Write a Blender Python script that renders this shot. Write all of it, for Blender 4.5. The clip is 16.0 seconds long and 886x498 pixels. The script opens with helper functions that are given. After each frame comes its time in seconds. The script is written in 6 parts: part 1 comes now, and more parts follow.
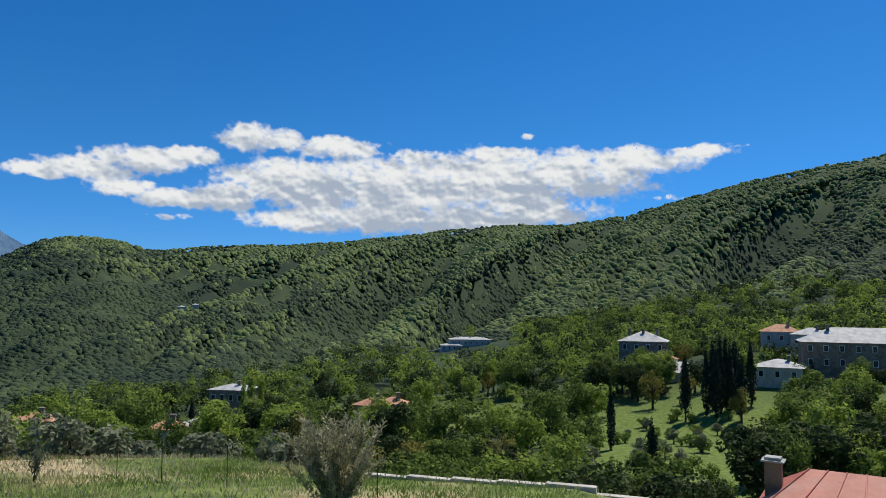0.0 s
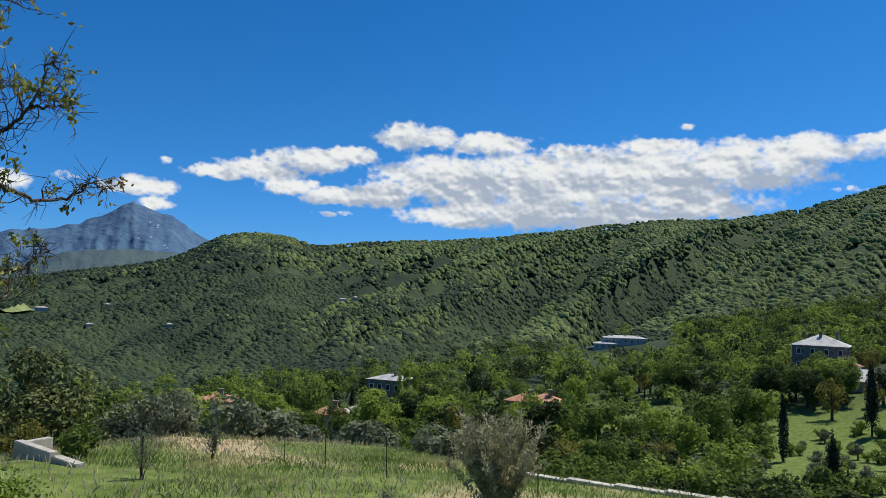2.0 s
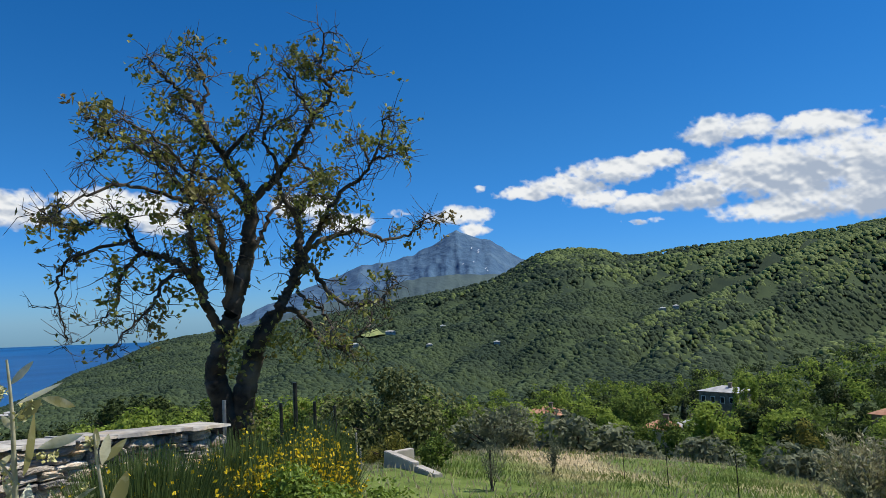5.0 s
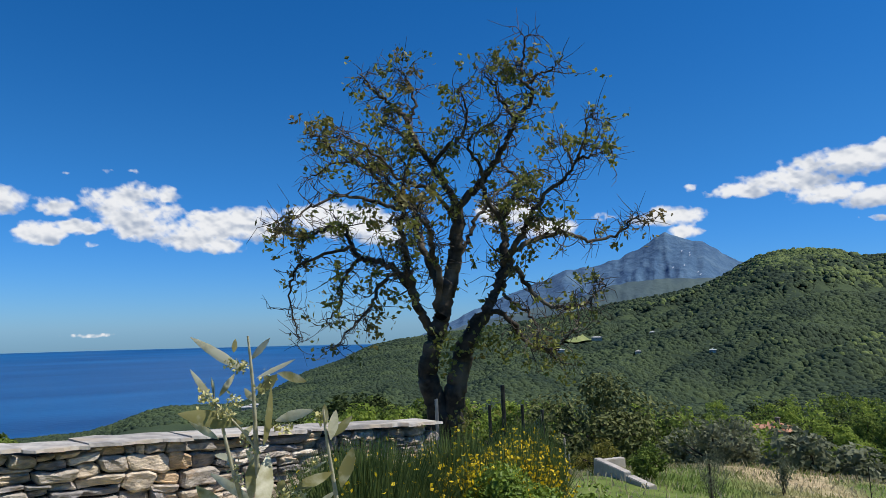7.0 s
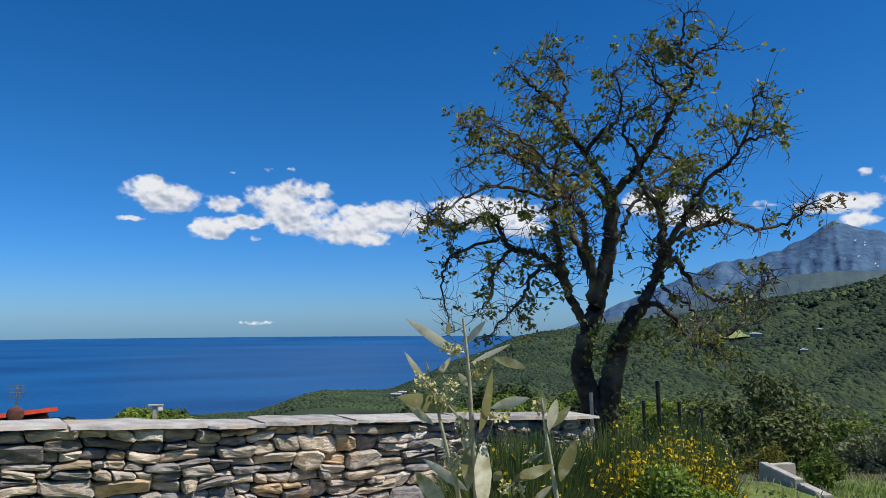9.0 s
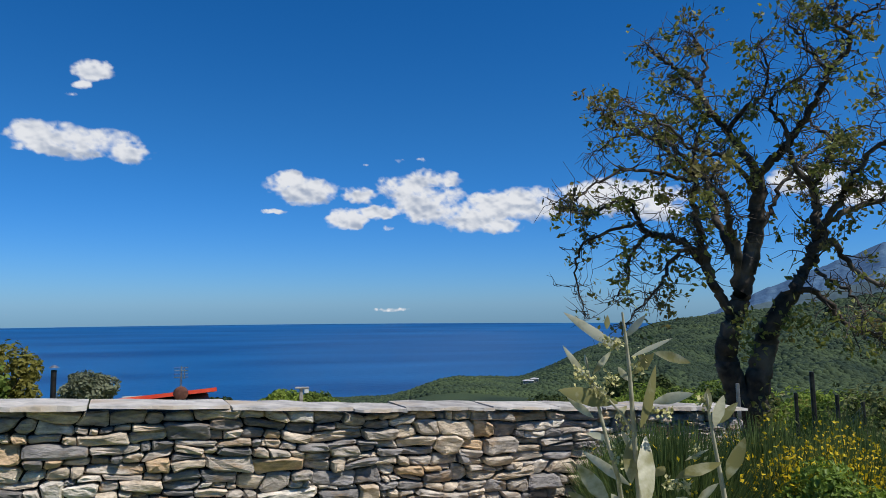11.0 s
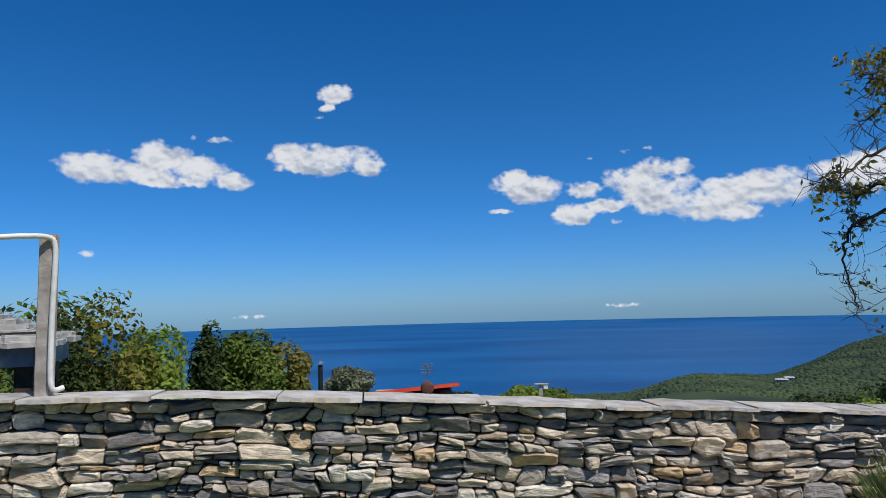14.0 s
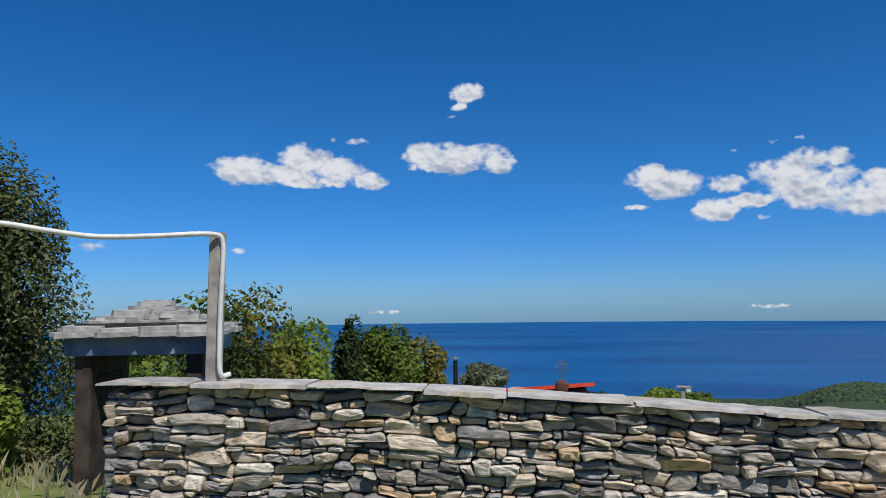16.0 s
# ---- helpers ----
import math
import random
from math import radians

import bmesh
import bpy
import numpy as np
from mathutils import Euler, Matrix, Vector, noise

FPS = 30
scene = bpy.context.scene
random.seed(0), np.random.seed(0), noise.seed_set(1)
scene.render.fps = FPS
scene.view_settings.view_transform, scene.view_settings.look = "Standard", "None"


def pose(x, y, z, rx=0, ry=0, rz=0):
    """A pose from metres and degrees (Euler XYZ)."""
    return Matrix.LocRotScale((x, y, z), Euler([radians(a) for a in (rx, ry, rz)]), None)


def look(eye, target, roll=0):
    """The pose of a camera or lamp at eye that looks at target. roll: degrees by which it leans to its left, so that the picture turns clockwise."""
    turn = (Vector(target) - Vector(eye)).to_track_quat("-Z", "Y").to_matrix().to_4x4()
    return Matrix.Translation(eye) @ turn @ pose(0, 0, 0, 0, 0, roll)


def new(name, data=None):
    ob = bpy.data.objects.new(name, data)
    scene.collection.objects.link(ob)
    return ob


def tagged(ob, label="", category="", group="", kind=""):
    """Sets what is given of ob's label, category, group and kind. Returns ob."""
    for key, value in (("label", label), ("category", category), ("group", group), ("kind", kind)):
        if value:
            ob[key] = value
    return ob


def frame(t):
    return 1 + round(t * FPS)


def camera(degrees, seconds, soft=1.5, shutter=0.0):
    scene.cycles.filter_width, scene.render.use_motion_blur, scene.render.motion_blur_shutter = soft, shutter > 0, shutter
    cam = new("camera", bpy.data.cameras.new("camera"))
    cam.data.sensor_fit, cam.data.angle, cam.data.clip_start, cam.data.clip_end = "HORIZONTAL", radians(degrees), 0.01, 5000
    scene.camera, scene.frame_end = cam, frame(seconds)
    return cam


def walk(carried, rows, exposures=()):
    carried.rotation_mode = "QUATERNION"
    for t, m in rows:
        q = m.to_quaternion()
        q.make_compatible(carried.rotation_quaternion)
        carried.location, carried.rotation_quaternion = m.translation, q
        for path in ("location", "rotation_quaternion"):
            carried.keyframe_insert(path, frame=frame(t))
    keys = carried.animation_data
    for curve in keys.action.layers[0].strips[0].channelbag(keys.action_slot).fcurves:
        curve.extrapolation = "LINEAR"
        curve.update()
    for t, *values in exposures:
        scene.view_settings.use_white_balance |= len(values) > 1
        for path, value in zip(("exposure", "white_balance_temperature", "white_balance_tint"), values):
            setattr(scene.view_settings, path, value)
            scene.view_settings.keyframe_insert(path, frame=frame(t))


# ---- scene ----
cam = camera(64.0, 16.0, 0.8)
PATH = [
    (0, (0.048, -0.686, 1.641), (0.0318, 1.3061, 1.8166), 0.73),
    (0.5, (-0.006, -0.517, 1.634), (-0.1395, 1.4706, 1.807), 1.24),
    (1, (-0.054, -0.361, 1.626), (-0.2866, 1.6184, 1.7909), 1.72),
    (1.5, (-0.104, -0.253, 1.608), (-0.4373, 1.713, 1.7677), 1.93),
    (2, (-0.148, -0.212, 1.613), (-0.5861, 1.7329, 1.7667), 1.88),
    (2.5, (-0.175, -0.206, 1.621), (-0.6834, 1.7221, 1.7777), 1.48),
    (3, (-0.189, -0.206, 1.615), (-0.7867, 1.6959, 1.7751), 0.93),
    (3.5, (-0.197, -0.204, 1.617), (-0.911, 1.6568, 1.7784), 0.07),
    (4, (-0.212, -0.196, 1.628), (-1.0953, 1.5904, 1.7954), -1.13),
    (4.5, (-0.25, -0.185, 1.645), (-1.3104, 1.5017, 1.8207), -1.39),
    (5, (-0.314, -0.165, 1.645), (-1.5289, 1.413, 1.8308), -1.47),
    (7.5, (-0.395, -0.141, 1.606), (-2.0606, 0.9455, 1.8185), -0.6),
    (8, (-0.445, -0.159, 1.601), (-2.1613, 0.8456, 1.81), -0.17),
    (8.5, (-0.461, -0.181, 1.597), (-2.2364, 0.7176, 1.7997), 0.04),
    (9, (-0.471, -0.193, 1.604), (-2.2838, 0.6287, 1.7975), -0.11),
    (9.5, (-0.473, -0.2, 1.596), (-2.3105, 0.5699, 1.7655), -0.5),
    (10, (-0.466, -0.206, 1.605), (-2.3485, 0.4496, 1.7639), -0.57),
    (12.5, (-0.48, -0.274, 1.616), (-2.4544, -0.0002, 1.7751), -0.57),
    (13, (-0.489, -0.286, 1.614), (-2.4768, -0.1394, 1.774), -1.06),
    (13.5, (-0.473, -0.322, 1.617), (-2.466, -0.3512, 1.777), -1.38),
    (14, (-0.45, -0.353, 1.621), (-2.4383, -0.5052, 1.7794), -1.56),
    (14.5, (-0.44, -0.39, 1.619), (-2.4137, -0.6721, 1.7769), -1.45),
    (15, (-0.443, -0.393, 1.616), (-2.4023, -0.7608, 1.7713), -1.4),
    (15.5, (-0.444, -0.416, 1.616), (-2.3882, -0.8583, 1.7718), -1.04),
    (16, (-0.43, -0.437, 1.618), (-2.3558, -0.9533, 1.7759), -0.73),
]
EXPOSURES = [(0.0, 0.0, 6780, 7), (4.0, 0.07, 6720, 7), (8.0, 0.0, 6550, 10), (12.5, -0.16, 6450, 10), (16.0, -0.20, 6450, 10)]
walk(cam, [(t, look(eye, target, roll)) for t, eye, target, roll in PATH], EXPOSURES)

# ---- world, sun, exposure ----
SUN_AZ, SUN_EL = -42.0, 58.0          # degrees; azimuth positive to the left of +y
world = bpy.data.worlds.new("world")
scene.world = world
world.use_nodes = True
wn = world.node_tree
wn.nodes.clear()
w_out = wn.nodes.new("ShaderNodeOutputWorld")
w_bg = wn.nodes.new("ShaderNodeBackground")
w_sky = wn.nodes.new("ShaderNodeTexSky")
w_sky.sky_type = "NISHITA"
w_sky.sun_disc = False
w_sky.sun_elevation = radians(SUN_EL)
w_sky.sun_rotation = radians(-SUN_AZ)
w_sky.altitude = 300
w_sky.air_density = 1.0
w_sky.dust_density = 0.2
w_sky.ozone_density = 1.6
w_blue = wn.nodes.new("ShaderNodeMix")
w_blue.data_type, w_blue.blend_type = "RGBA", "MULTIPLY"
w_blue.inputs["Factor"].default_value = 1.0
w_tc = wn.nodes.new("ShaderNodeTexCoord")
w_sep = wn.nodes.new("ShaderNodeSeparateXYZ")
w_fade = wn.nodes.new("ShaderNodeMapRange")
w_fade.interpolation_type = "SMOOTHSTEP"
w_fade.inputs["From Max"].default_value = 0.27
w_air = wn.nodes.new("ShaderNodeMix")
w_air.data_type = "RGBA"
w_air.inputs["A"].default_value = (0.44, 0.79, 1.50, 1)
w_air.inputs["B"].default_value = (0.49, 0.835, 1.29, 1)
wn.links.new(w_tc.outputs["Generated"], w_sep.inputs[0])
wn.links.new(w_sep.outputs["Z"], w_fade.inputs["Value"])
wn.links.new(w_fade.outputs[0], w_air.inputs["Factor"])
wn.links.new(w_air.outputs["Result"], w_blue.inputs["B"])
w_tint = wn.nodes.new("ShaderNodeHueSaturation")
w_tint.inputs["Saturation"].default_value = 1.12
w_bg.inputs["Strength"].default_value = 0.083
wn.links.new(w_sky.outputs[0], w_blue.inputs["A"])
wn.links.new(w_blue.outputs["Result"], w_tint.inputs["Color"])
wn.links.new(w_tint.outputs[0], w_bg.inputs["Color"])
wn.links.new(w_bg.outputs[0], w_out.inputs["Surface"])

sun_data = bpy.data.lights.new("sun", "SUN")
sun_data.energy = 5.0
sun_data.angle = radians(0.53)
sun_data.color = (1.0, 0.95, 0.87)
sun = new("sun", sun_data)
_a, _e = radians(SUN_AZ), radians(SUN_EL)
SUN_DIR = Vector((-math.sin(_a) * math.cos(_e), math.cos(_a) * math.cos(_e), math.sin(_e)))
sun.matrix_world = look(SUN_DIR * 60, (0, 0, 0))

rng = np.random.default_rng(7)
R = random.Random(11)


# ---- materials ----
def material(name, dark, light, rough=0.8, scale=3.0, bump=0.3, bump_scale=None, island=0.0, spec=0.3,
             translucent=0.0, third=None, third_scale=0.4, metal=0.0, obj_random=0.0, contrast=(0.35, 0.65)):
    """Two-colour noise material with a coarse third tone, bump and per-piece variation."""
    m = bpy.data.materials.new(name)
    m.use_nodes = True
    nt = m.node_tree
    nd, lk = nt.nodes, nt.links
    b = nd["Principled BSDF"]
    b.inputs["Roughness"].default_value = rough
    b.inputs["Metallic"].default_value = metal
    b.inputs["Specular IOR Level"].default_value = spec
    tc = nd.new("ShaderNodeTexCoord")
    n1 = nd.new("ShaderNodeTexNoise")
    n1.inputs["Scale"].default_value = scale
    n1.inputs["Detail"].default_value = 6
    lk.new(tc.outputs["Object"], n1.inputs["Vector"])
    fac = n1.outputs["Fac"]
    ramp = nd.new("ShaderNodeMapRange")
    ramp.inputs["From Min"].default_value, ramp.inputs["From Max"].default_value = contrast
    lk.new(fac, ramp.inputs["Value"])
    fac = ramp.outputs[0]
    if island or obj_random:
        src = nd.new("ShaderNodeNewGeometry").outputs["Random Per Island"] if island else nd.new("ShaderNodeObjectInfo").outputs["Random"]
        k = island or obj_random
        mr = nd.new("ShaderNodeMapRange")
        mr.inputs["To Min"].default_value, mr.inputs["To Max"].default_value = -k, k
        lk.new(src, mr.inputs["Value"])
        ad = nd.new("ShaderNodeMath")
        ad.operation, ad.use_clamp = "ADD", True
        lk.new(fac, ad.inputs[0])
        lk.new(mr.outputs[0], ad.inputs[1])
        fac = ad.outputs[0]
    mix = nd.new("ShaderNodeMix")
    mix.data_type = "RGBA"
    mix.inputs["A"].default_value = (*dark, 1)
    mix.inputs["B"].default_value = (*light, 1)
    lk.new(fac, mix.inputs["Factor"])
    col = mix.outputs["Result"]
    if third:
        n2 = nd.new("ShaderNodeTexNoise")
        n2.inputs["Scale"].default_value = third_scale
        n2.inputs["Detail"].default_value = 4
        lk.new(tc.outputs["Object"], n2.inputs["Vector"])
        r2 = nd.new("ShaderNodeMapRange")
        r2.inputs["From Min"].default_value, r2.inputs["From Max"].default_value = 0.5, 0.68
        lk.new(n2.outputs["Fac"], r2.inputs["Value"])
        mix2 = nd.new("ShaderNodeMix")
        mix2.data_type = "RGBA"
        lk.new(r2.outputs[0], mix2.inputs["Factor"])
        lk.new(col, mix2.inputs["A"])
        mix2.inputs["B"].default_value = (*third, 1)
        col = mix2.outputs["Result"]
    lk.new(col, b.inputs["Base Color"])
    if bump:
        n3 = nd.new("ShaderNodeTexNoise")
        n3.inputs["Scale"].default_value = bump_scale or scale * 4
        n3.inputs["Detail"].default_value = 5
        lk.new(tc.outputs["Object"], n3.inputs["Vector"])
        bp = nd.new("ShaderNodeBump")
        bp.inputs["Strength"].default_value = bump
        bp.inputs["Distance"].default_value = 0.3 / (bump_scale or scale * 4)
        lk.new(n3.outputs["Fac"], bp.inputs["Height"])
        lk.new(bp.outputs[0], b.inputs["Normal"])
    if translucent:
        tr = nd.new("ShaderNodeBsdfTranslucent")
        lk.new(col, tr.inputs["Color"])
        mx = nd.new("ShaderNodeMixShader")
        mx.inputs[0].default_value = translucent
        lk.new(b.outputs[0], mx.inputs[1])
        lk.new(tr.outputs[0], mx.inputs[2])
        lk.new(mx.outputs[0], nd["Material Output"].inputs["Surface"])
    return m


LEAF_OAK = material("leaf_oak", (0.070, 0.112, 0.024), (0.200, 0.265, 0.060), 0.7, 1.2, 0, island=0.4, translucent=0.4, spec=0.06)
LEAF_DARK = material("leaf_dark", (0.026, 0.042, 0.016), (0.078, 0.104, 0.034), 0.7, 1.2, 0, island=0.4, translucent=0.25, spec=0.06)
LEAF_BRIGHT = material("leaf_bright", (0.165, 0.235, 0.038), (0.320, 0.400, 0.085), 0.7, 1.0, 0, island=0.4, translucent=0.45, spec=0.06)
LEAF_YELLOW = material("leaf_yellow", (0.150, 0.150, 0.030), (0.270, 0.245, 0.065), 0.7, 1.0, 0, island=0.4, translucent=0.4, spec=0.06)
LEAF_OLIVE = material("leaf_olive", (0.130, 0.150, 0.090), (0.280, 0.300, 0.195), 0.7, 2.0, 0, island=0.3, translucent=0.4, spec=0.06)
LEAF_CYPRESS = material("leaf_cypress", (0.010, 0.020, 0.011), (0.026, 0.042, 0.018), 0.7, 1.5, 0, island=0.4)
LEAF_TREE = material("leaf_dry_tree", (0.100, 0.125, 0.028), (0.290, 0.300, 0.075), 0.5, 1.6, 0, island=0.5, translucent=0.4, third=(0.24, 0.175, 0.075), third_scale=1.1)
LEAF_SPRIG = material("leaf_sprig", (0.28, 0.265, 0.11), (0.68, 0.66, 0.49), 0.45, 40, 0.1, obj_random=0.6, translucent=0.45)
LEAF_PALE_OLIVE = material("leaf_pale_olive", (0.21, 0.195, 0.095), (0.48, 0.45, 0.29), 0.5, 8, 0, island=0.5, translucent=0.3)
BUD = material("bud", (0.40, 0.38, 0.14), (0.62, 0.58, 0.30), 0.6, 60, 0, island=0.3)
STEM = material("stem", (0.30, 0.29, 0.19), (0.48, 0.45, 0.32), 0.7, 60, 0.2)
BARK = material("bark", (0.020, 0.016, 0.012), (0.085, 0.068, 0.052), 0.9, 6, 0.9, 22, third=(0.16, 0.14, 0.115), third_scale=2.5)
BARK_FAR = material("bark_far", (0.03, 0.024, 0.018), (0.09, 0.07, 0.05), 0.9, 4, 0.4)
TWIG = material("twig", (0.035, 0.028, 0.022), (0.12, 0.10, 0.085), 0.85, 9, 0.2)
BROOM_STEM = material("broom_stem", (0.060, 0.105, 0.030), (0.165, 0.225, 0.070), 0.6, 5, 0, island=0.5, translucent=0.35)
FLOWER = material("broom_flower", (0.72, 0.50, 0.01), (0.86, 0.68, 0.03), 0.6, 9, 0, island=0.3, translucent=0.4)
LEAF_HOLM = material("leaf_holm", (0.055, 0.072, 0.026), (0.185, 0.205, 0.080), 0.6, 3.0, 0, island=0.5, translucent=0.25, spec=0.08)
LEAF_LIME = material("leaf_lime", (0.12, 0.19, 0.02), (0.22, 0.31, 0.05), 0.5, 6, 0, island=0.4, translucent=0.35)
GRASS_GREEN = material("grass_green", (0.130, 0.190, 0.040), (0.270, 0.330, 0.100), 0.7, 0.5, 0, island=0.5, translucent=0.45, third=(0.42, 0.37, 0.18), third_scale=0.22)
GRASS_FIELD = material("field_grass", (0.13, 0.17, 0.05), (0.24, 0.27, 0.10), 0.8, 0.05, 0.2)
GRASS_DRY = material("grass_dry", (0.36, 0.30, 0.17), (0.62, 0.54, 0.36), 0.8, 2, 0, island=0.5, translucent=0.4)


def stone_material(name, island):
    """Schist: each stone its own tone from slate grey to ochre, with foliation streaks."""
    m = bpy.data.materials.new(name)
    m.use_nodes = True
    nd, lk = m.node_tree.nodes, m.node_tree.links
    b = nd["Principled BSDF"]
    b.inputs["Roughness"].default_value = 0.8
    b.inputs["Specular IOR Level"].default_value = 0.25
    rnd = nd.new("ShaderNodeNewGeometry").outputs["Random Per Island"] if island else nd.new("ShaderNodeObjectInfo").outputs["Random"]
    tone = nd.new("ShaderNodeValToRGB")
    tone.color_ramp.interpolation = "CONSTANT"
    tones = ((0.0, (0.20, 0.188, 0.178)), (0.14, (0.42, 0.37, 0.31)), (0.32, (0.54, 0.45, 0.34)), (0.46, (0.29, 0.272, 0.258)), (0.60, (0.60, 0.505, 0.39)),
             (0.74, (0.46, 0.405, 0.34)), (0.86, (0.54, 0.39, 0.24)), (0.92, (0.66, 0.595, 0.50)))
    el = tone.color_ramp.elements
    el[0].position, el[0].color = tones[0][0], (*tones[0][1], 1)
    el[1].position, el[1].color = tones[1][0], (*tones[1][1], 1)
    for p, c in tones[2:]:
        e = el.new(p)
        e.color = (*c, 1)
    lk.new(rnd, tone.inputs["Fac"])
    tc = nd.new("ShaderNodeTexCoord")
    sh = nd.new("ShaderNodeVectorMath")
    sh.operation = "SCALE"
    sh.inputs[0].default_value = (37.0, 53.0, 29.0)
    lk.new(rnd, sh.inputs["Scale"])
    ad = nd.new("ShaderNodeVectorMath")
    lk.new(tc.outputs["Object"], ad.inputs[0])
    lk.new(sh.outputs[0], ad.inputs[1])
    mp = nd.new("ShaderNodeMapping")
    mp.inputs["Scale"].default_value = (1, 1, 2.6)
    lk.new(ad.outputs[0], mp.inputs["Vector"])

    def tex(scale, detail):
        n = nd.new("ShaderNodeTexNoise")
        n.inputs["Scale"].default_value, n.inputs["Detail"].default_value, n.inputs["Roughness"].default_value = scale, detail, 0.65
        lk.new(mp.outputs[0], n.inputs["Vector"])
        return n.outputs["Fac"]

    r = nd.new("ShaderNodeMapRange")
    r.inputs["From Min"].default_value, r.inputs["From Max"].default_value = 0.3, 0.7
    r.inputs["To Min"].default_value, r.inputs["To Max"].default_value = 0.48, 1.62
    lk.new(tex(9, 8), r.inputs["Value"])
    mul = nd.new("ShaderNodeVectorMath")
    mul.operation = "SCALE"
    lk.new(tone.outputs[0], mul.inputs[0])
    lk.new(r.outputs[0], mul.inputs["Scale"])
    st = nd.new("ShaderNodeMapRange")
    st.inputs["From Min"].default_value, st.inputs["From Max"].default_value = 0.56, 0.72
    lk.new(tex(3.5, 4), st.inputs["Value"])
    mx = nd.new("ShaderNodeMix")
    mx.data_type = "RGBA"
    lk.new(st.outputs[0], mx.inputs["Factor"])
    lk.new(mul.outputs[0], mx.inputs["A"])
    mx.inputs["B"].default_value = (0.40, 0.27, 0.15, 1)
    lk.new(mx.outputs["Result"], b.inputs["Base Color"])
    bp = nd.new("ShaderNodeBump")
    bp.inputs["Strength"].default_value, bp.inputs["Distance"].default_value = 1.0, 0.035
    lk.new(tex(14, 9), bp.inputs["Height"])
    lk.new(bp.outputs[0], b.inputs["Normal"])
    return m


STONE = stone_material("schist", False)
STONE_REST = stone_material("schist_rest", True)
# near-black backing: shade in the open joints is put into its colour
GAP_SHADE = material("gap_shade", (0.020, 0.017, 0.014), (0.06, 0.05, 0.04), 0.95, 8, 0.8, 20)
CAPSTONE = material("cap_slab", (0.27, 0.258, 0.24), (0.50, 0.475, 0.43), 0.8, 6, 0.9, 18, obj_random=0.35, third=(0.42, 0.34, 0.24), third_scale=2)
SLATE = material("roof_slab", (0.24, 0.235, 0.22), (0.46, 0.45, 0.42), 0.7, 5, 0.7, 24, obj_random=0.3)
CONCRETE = material("concrete", (0.33, 0.305, 0.265), (0.52, 0.48, 0.425), 0.85, 3, 0.3, 30)
TIMBER = material("weathered_timber", (0.26, 0.23, 0.20), (0.46, 0.42, 0.38), 0.85, 9, 0.5, 40)
TIMBER_DARK = material("dark_timber", (0.030, 0.022, 0.017), (0.075, 0.055, 0.04), 0.85, 7, 0.4)
FASCIA = material("blue_grey_fascia", (0.08, 0.13, 0.22), (0.15, 0.21, 0.31), 0.5, 5, 0.2, third=(0.30, 0.33, 0.36), third_scale=3)
HOSE = material("white_hose", (0.62, 0.61, 0.58), (0.76, 0.75, 0.72), 0.5, 14, 0.1)
METAL_DARK = material("dark_metal", (0.02, 0.02, 0.022), (0.05, 0.05, 0.05), 0.5, 9, 0.1, metal=0.6)
METAL_GREY = material("grey_metal", (0.25, 0.25, 0.26), (0.4, 0.4, 0.41), 0.4, 9, 0.1, metal=0.7)
RUST = material("rusty_dish", (0.09, 0.035, 0.025), (0.16, 0.07, 0.05), 0.7, 8, 0.1)
RED_PAINT = material("red_metal_roof", (0.62, 0.055, 0.025), (0.74, 0.10, 0.05), 0.4, 2, 0.1)
TILE_RED = material("red_sheet_roof", (0.34, 0.085, 0.055), (0.46, 0.14, 0.095), 0.6, 0.9, 0.2, third=(0.40, 0.17, 0.13), third_scale=0.6)
TILE_ORANGE = material("clay_tile_roof", (0.36, 0.16, 0.09), (0.50, 0.27, 0.17), 0.8, 1.2, 0.3)
ROOF_GREY = material("grey_slab_roof", (0.30, 0.30, 0.30), (0.47, 0.47, 0.46), 0.7, 0.8, 0.3)
BRICKWORK = material("masonry", (0.17, 0.115, 0.08), (0.29, 0.21, 0.15), 0.85, 1.4, 0.4)
PLASTER = material("plaster", (0.36, 0.32, 0.27), (0.50, 0.46, 0.40), 0.85, 0.8, 0.1)
GREY_WALL = material("grey_masonry", (0.13, 0.105, 0.085), (0.24, 0.20, 0.165), 0.85, 1.2, 0.3)
WINDOW_DARK = material("dark_glass", (0.012, 0.014, 0.016), (0.03, 0.034, 0.04), 0.15, 1.0, 0, spec=0.5)
WHITE_PAINT = material("white_paint", (0.68, 0.68, 0.66), (0.80, 0.80, 0.78), 0.6, 2, 0.05)
NET = material("green_net", (0.16, 0.22, 0.17), (0.30, 0.36, 0.29), 0.7, 30, 0.1, translucent=0.4)
DIRT = material("dirt_track", (0.46, 0.40, 0.32), (0.62, 0.57, 0.49), 0.9, 0.2, 0.2)
# the blue of distance haze is painted into these two base colours
ROCK_HAZE = material("hazy_rock", (0.042, 0.096, 0.180), (0.064, 0.130, 0.215), 0.95, 0.008, 0.9, 0.012, third=(0.080, 0.148, 0.228), third_scale=0.012)
FOOTHILL_HAZE = material("hazy_foothill", (0.050, 0.085, 0.105), (0.080, 0.120, 0.120), 0.95, 0.006, 0.4, 0.05)
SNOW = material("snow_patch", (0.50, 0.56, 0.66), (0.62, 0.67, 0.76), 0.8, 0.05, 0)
# two forest greens that paint shaded gullies and lit spurs on the hills
FOREST_SHADED = material("forest", (0.021, 0.037, 0.024), (0.064, 0.092, 0.042), 0.85, 0.012, 0.6, 0.9, island=0.35, third=(0.040, 0.060, 0.036), third_scale=0.02, spec=0.1)
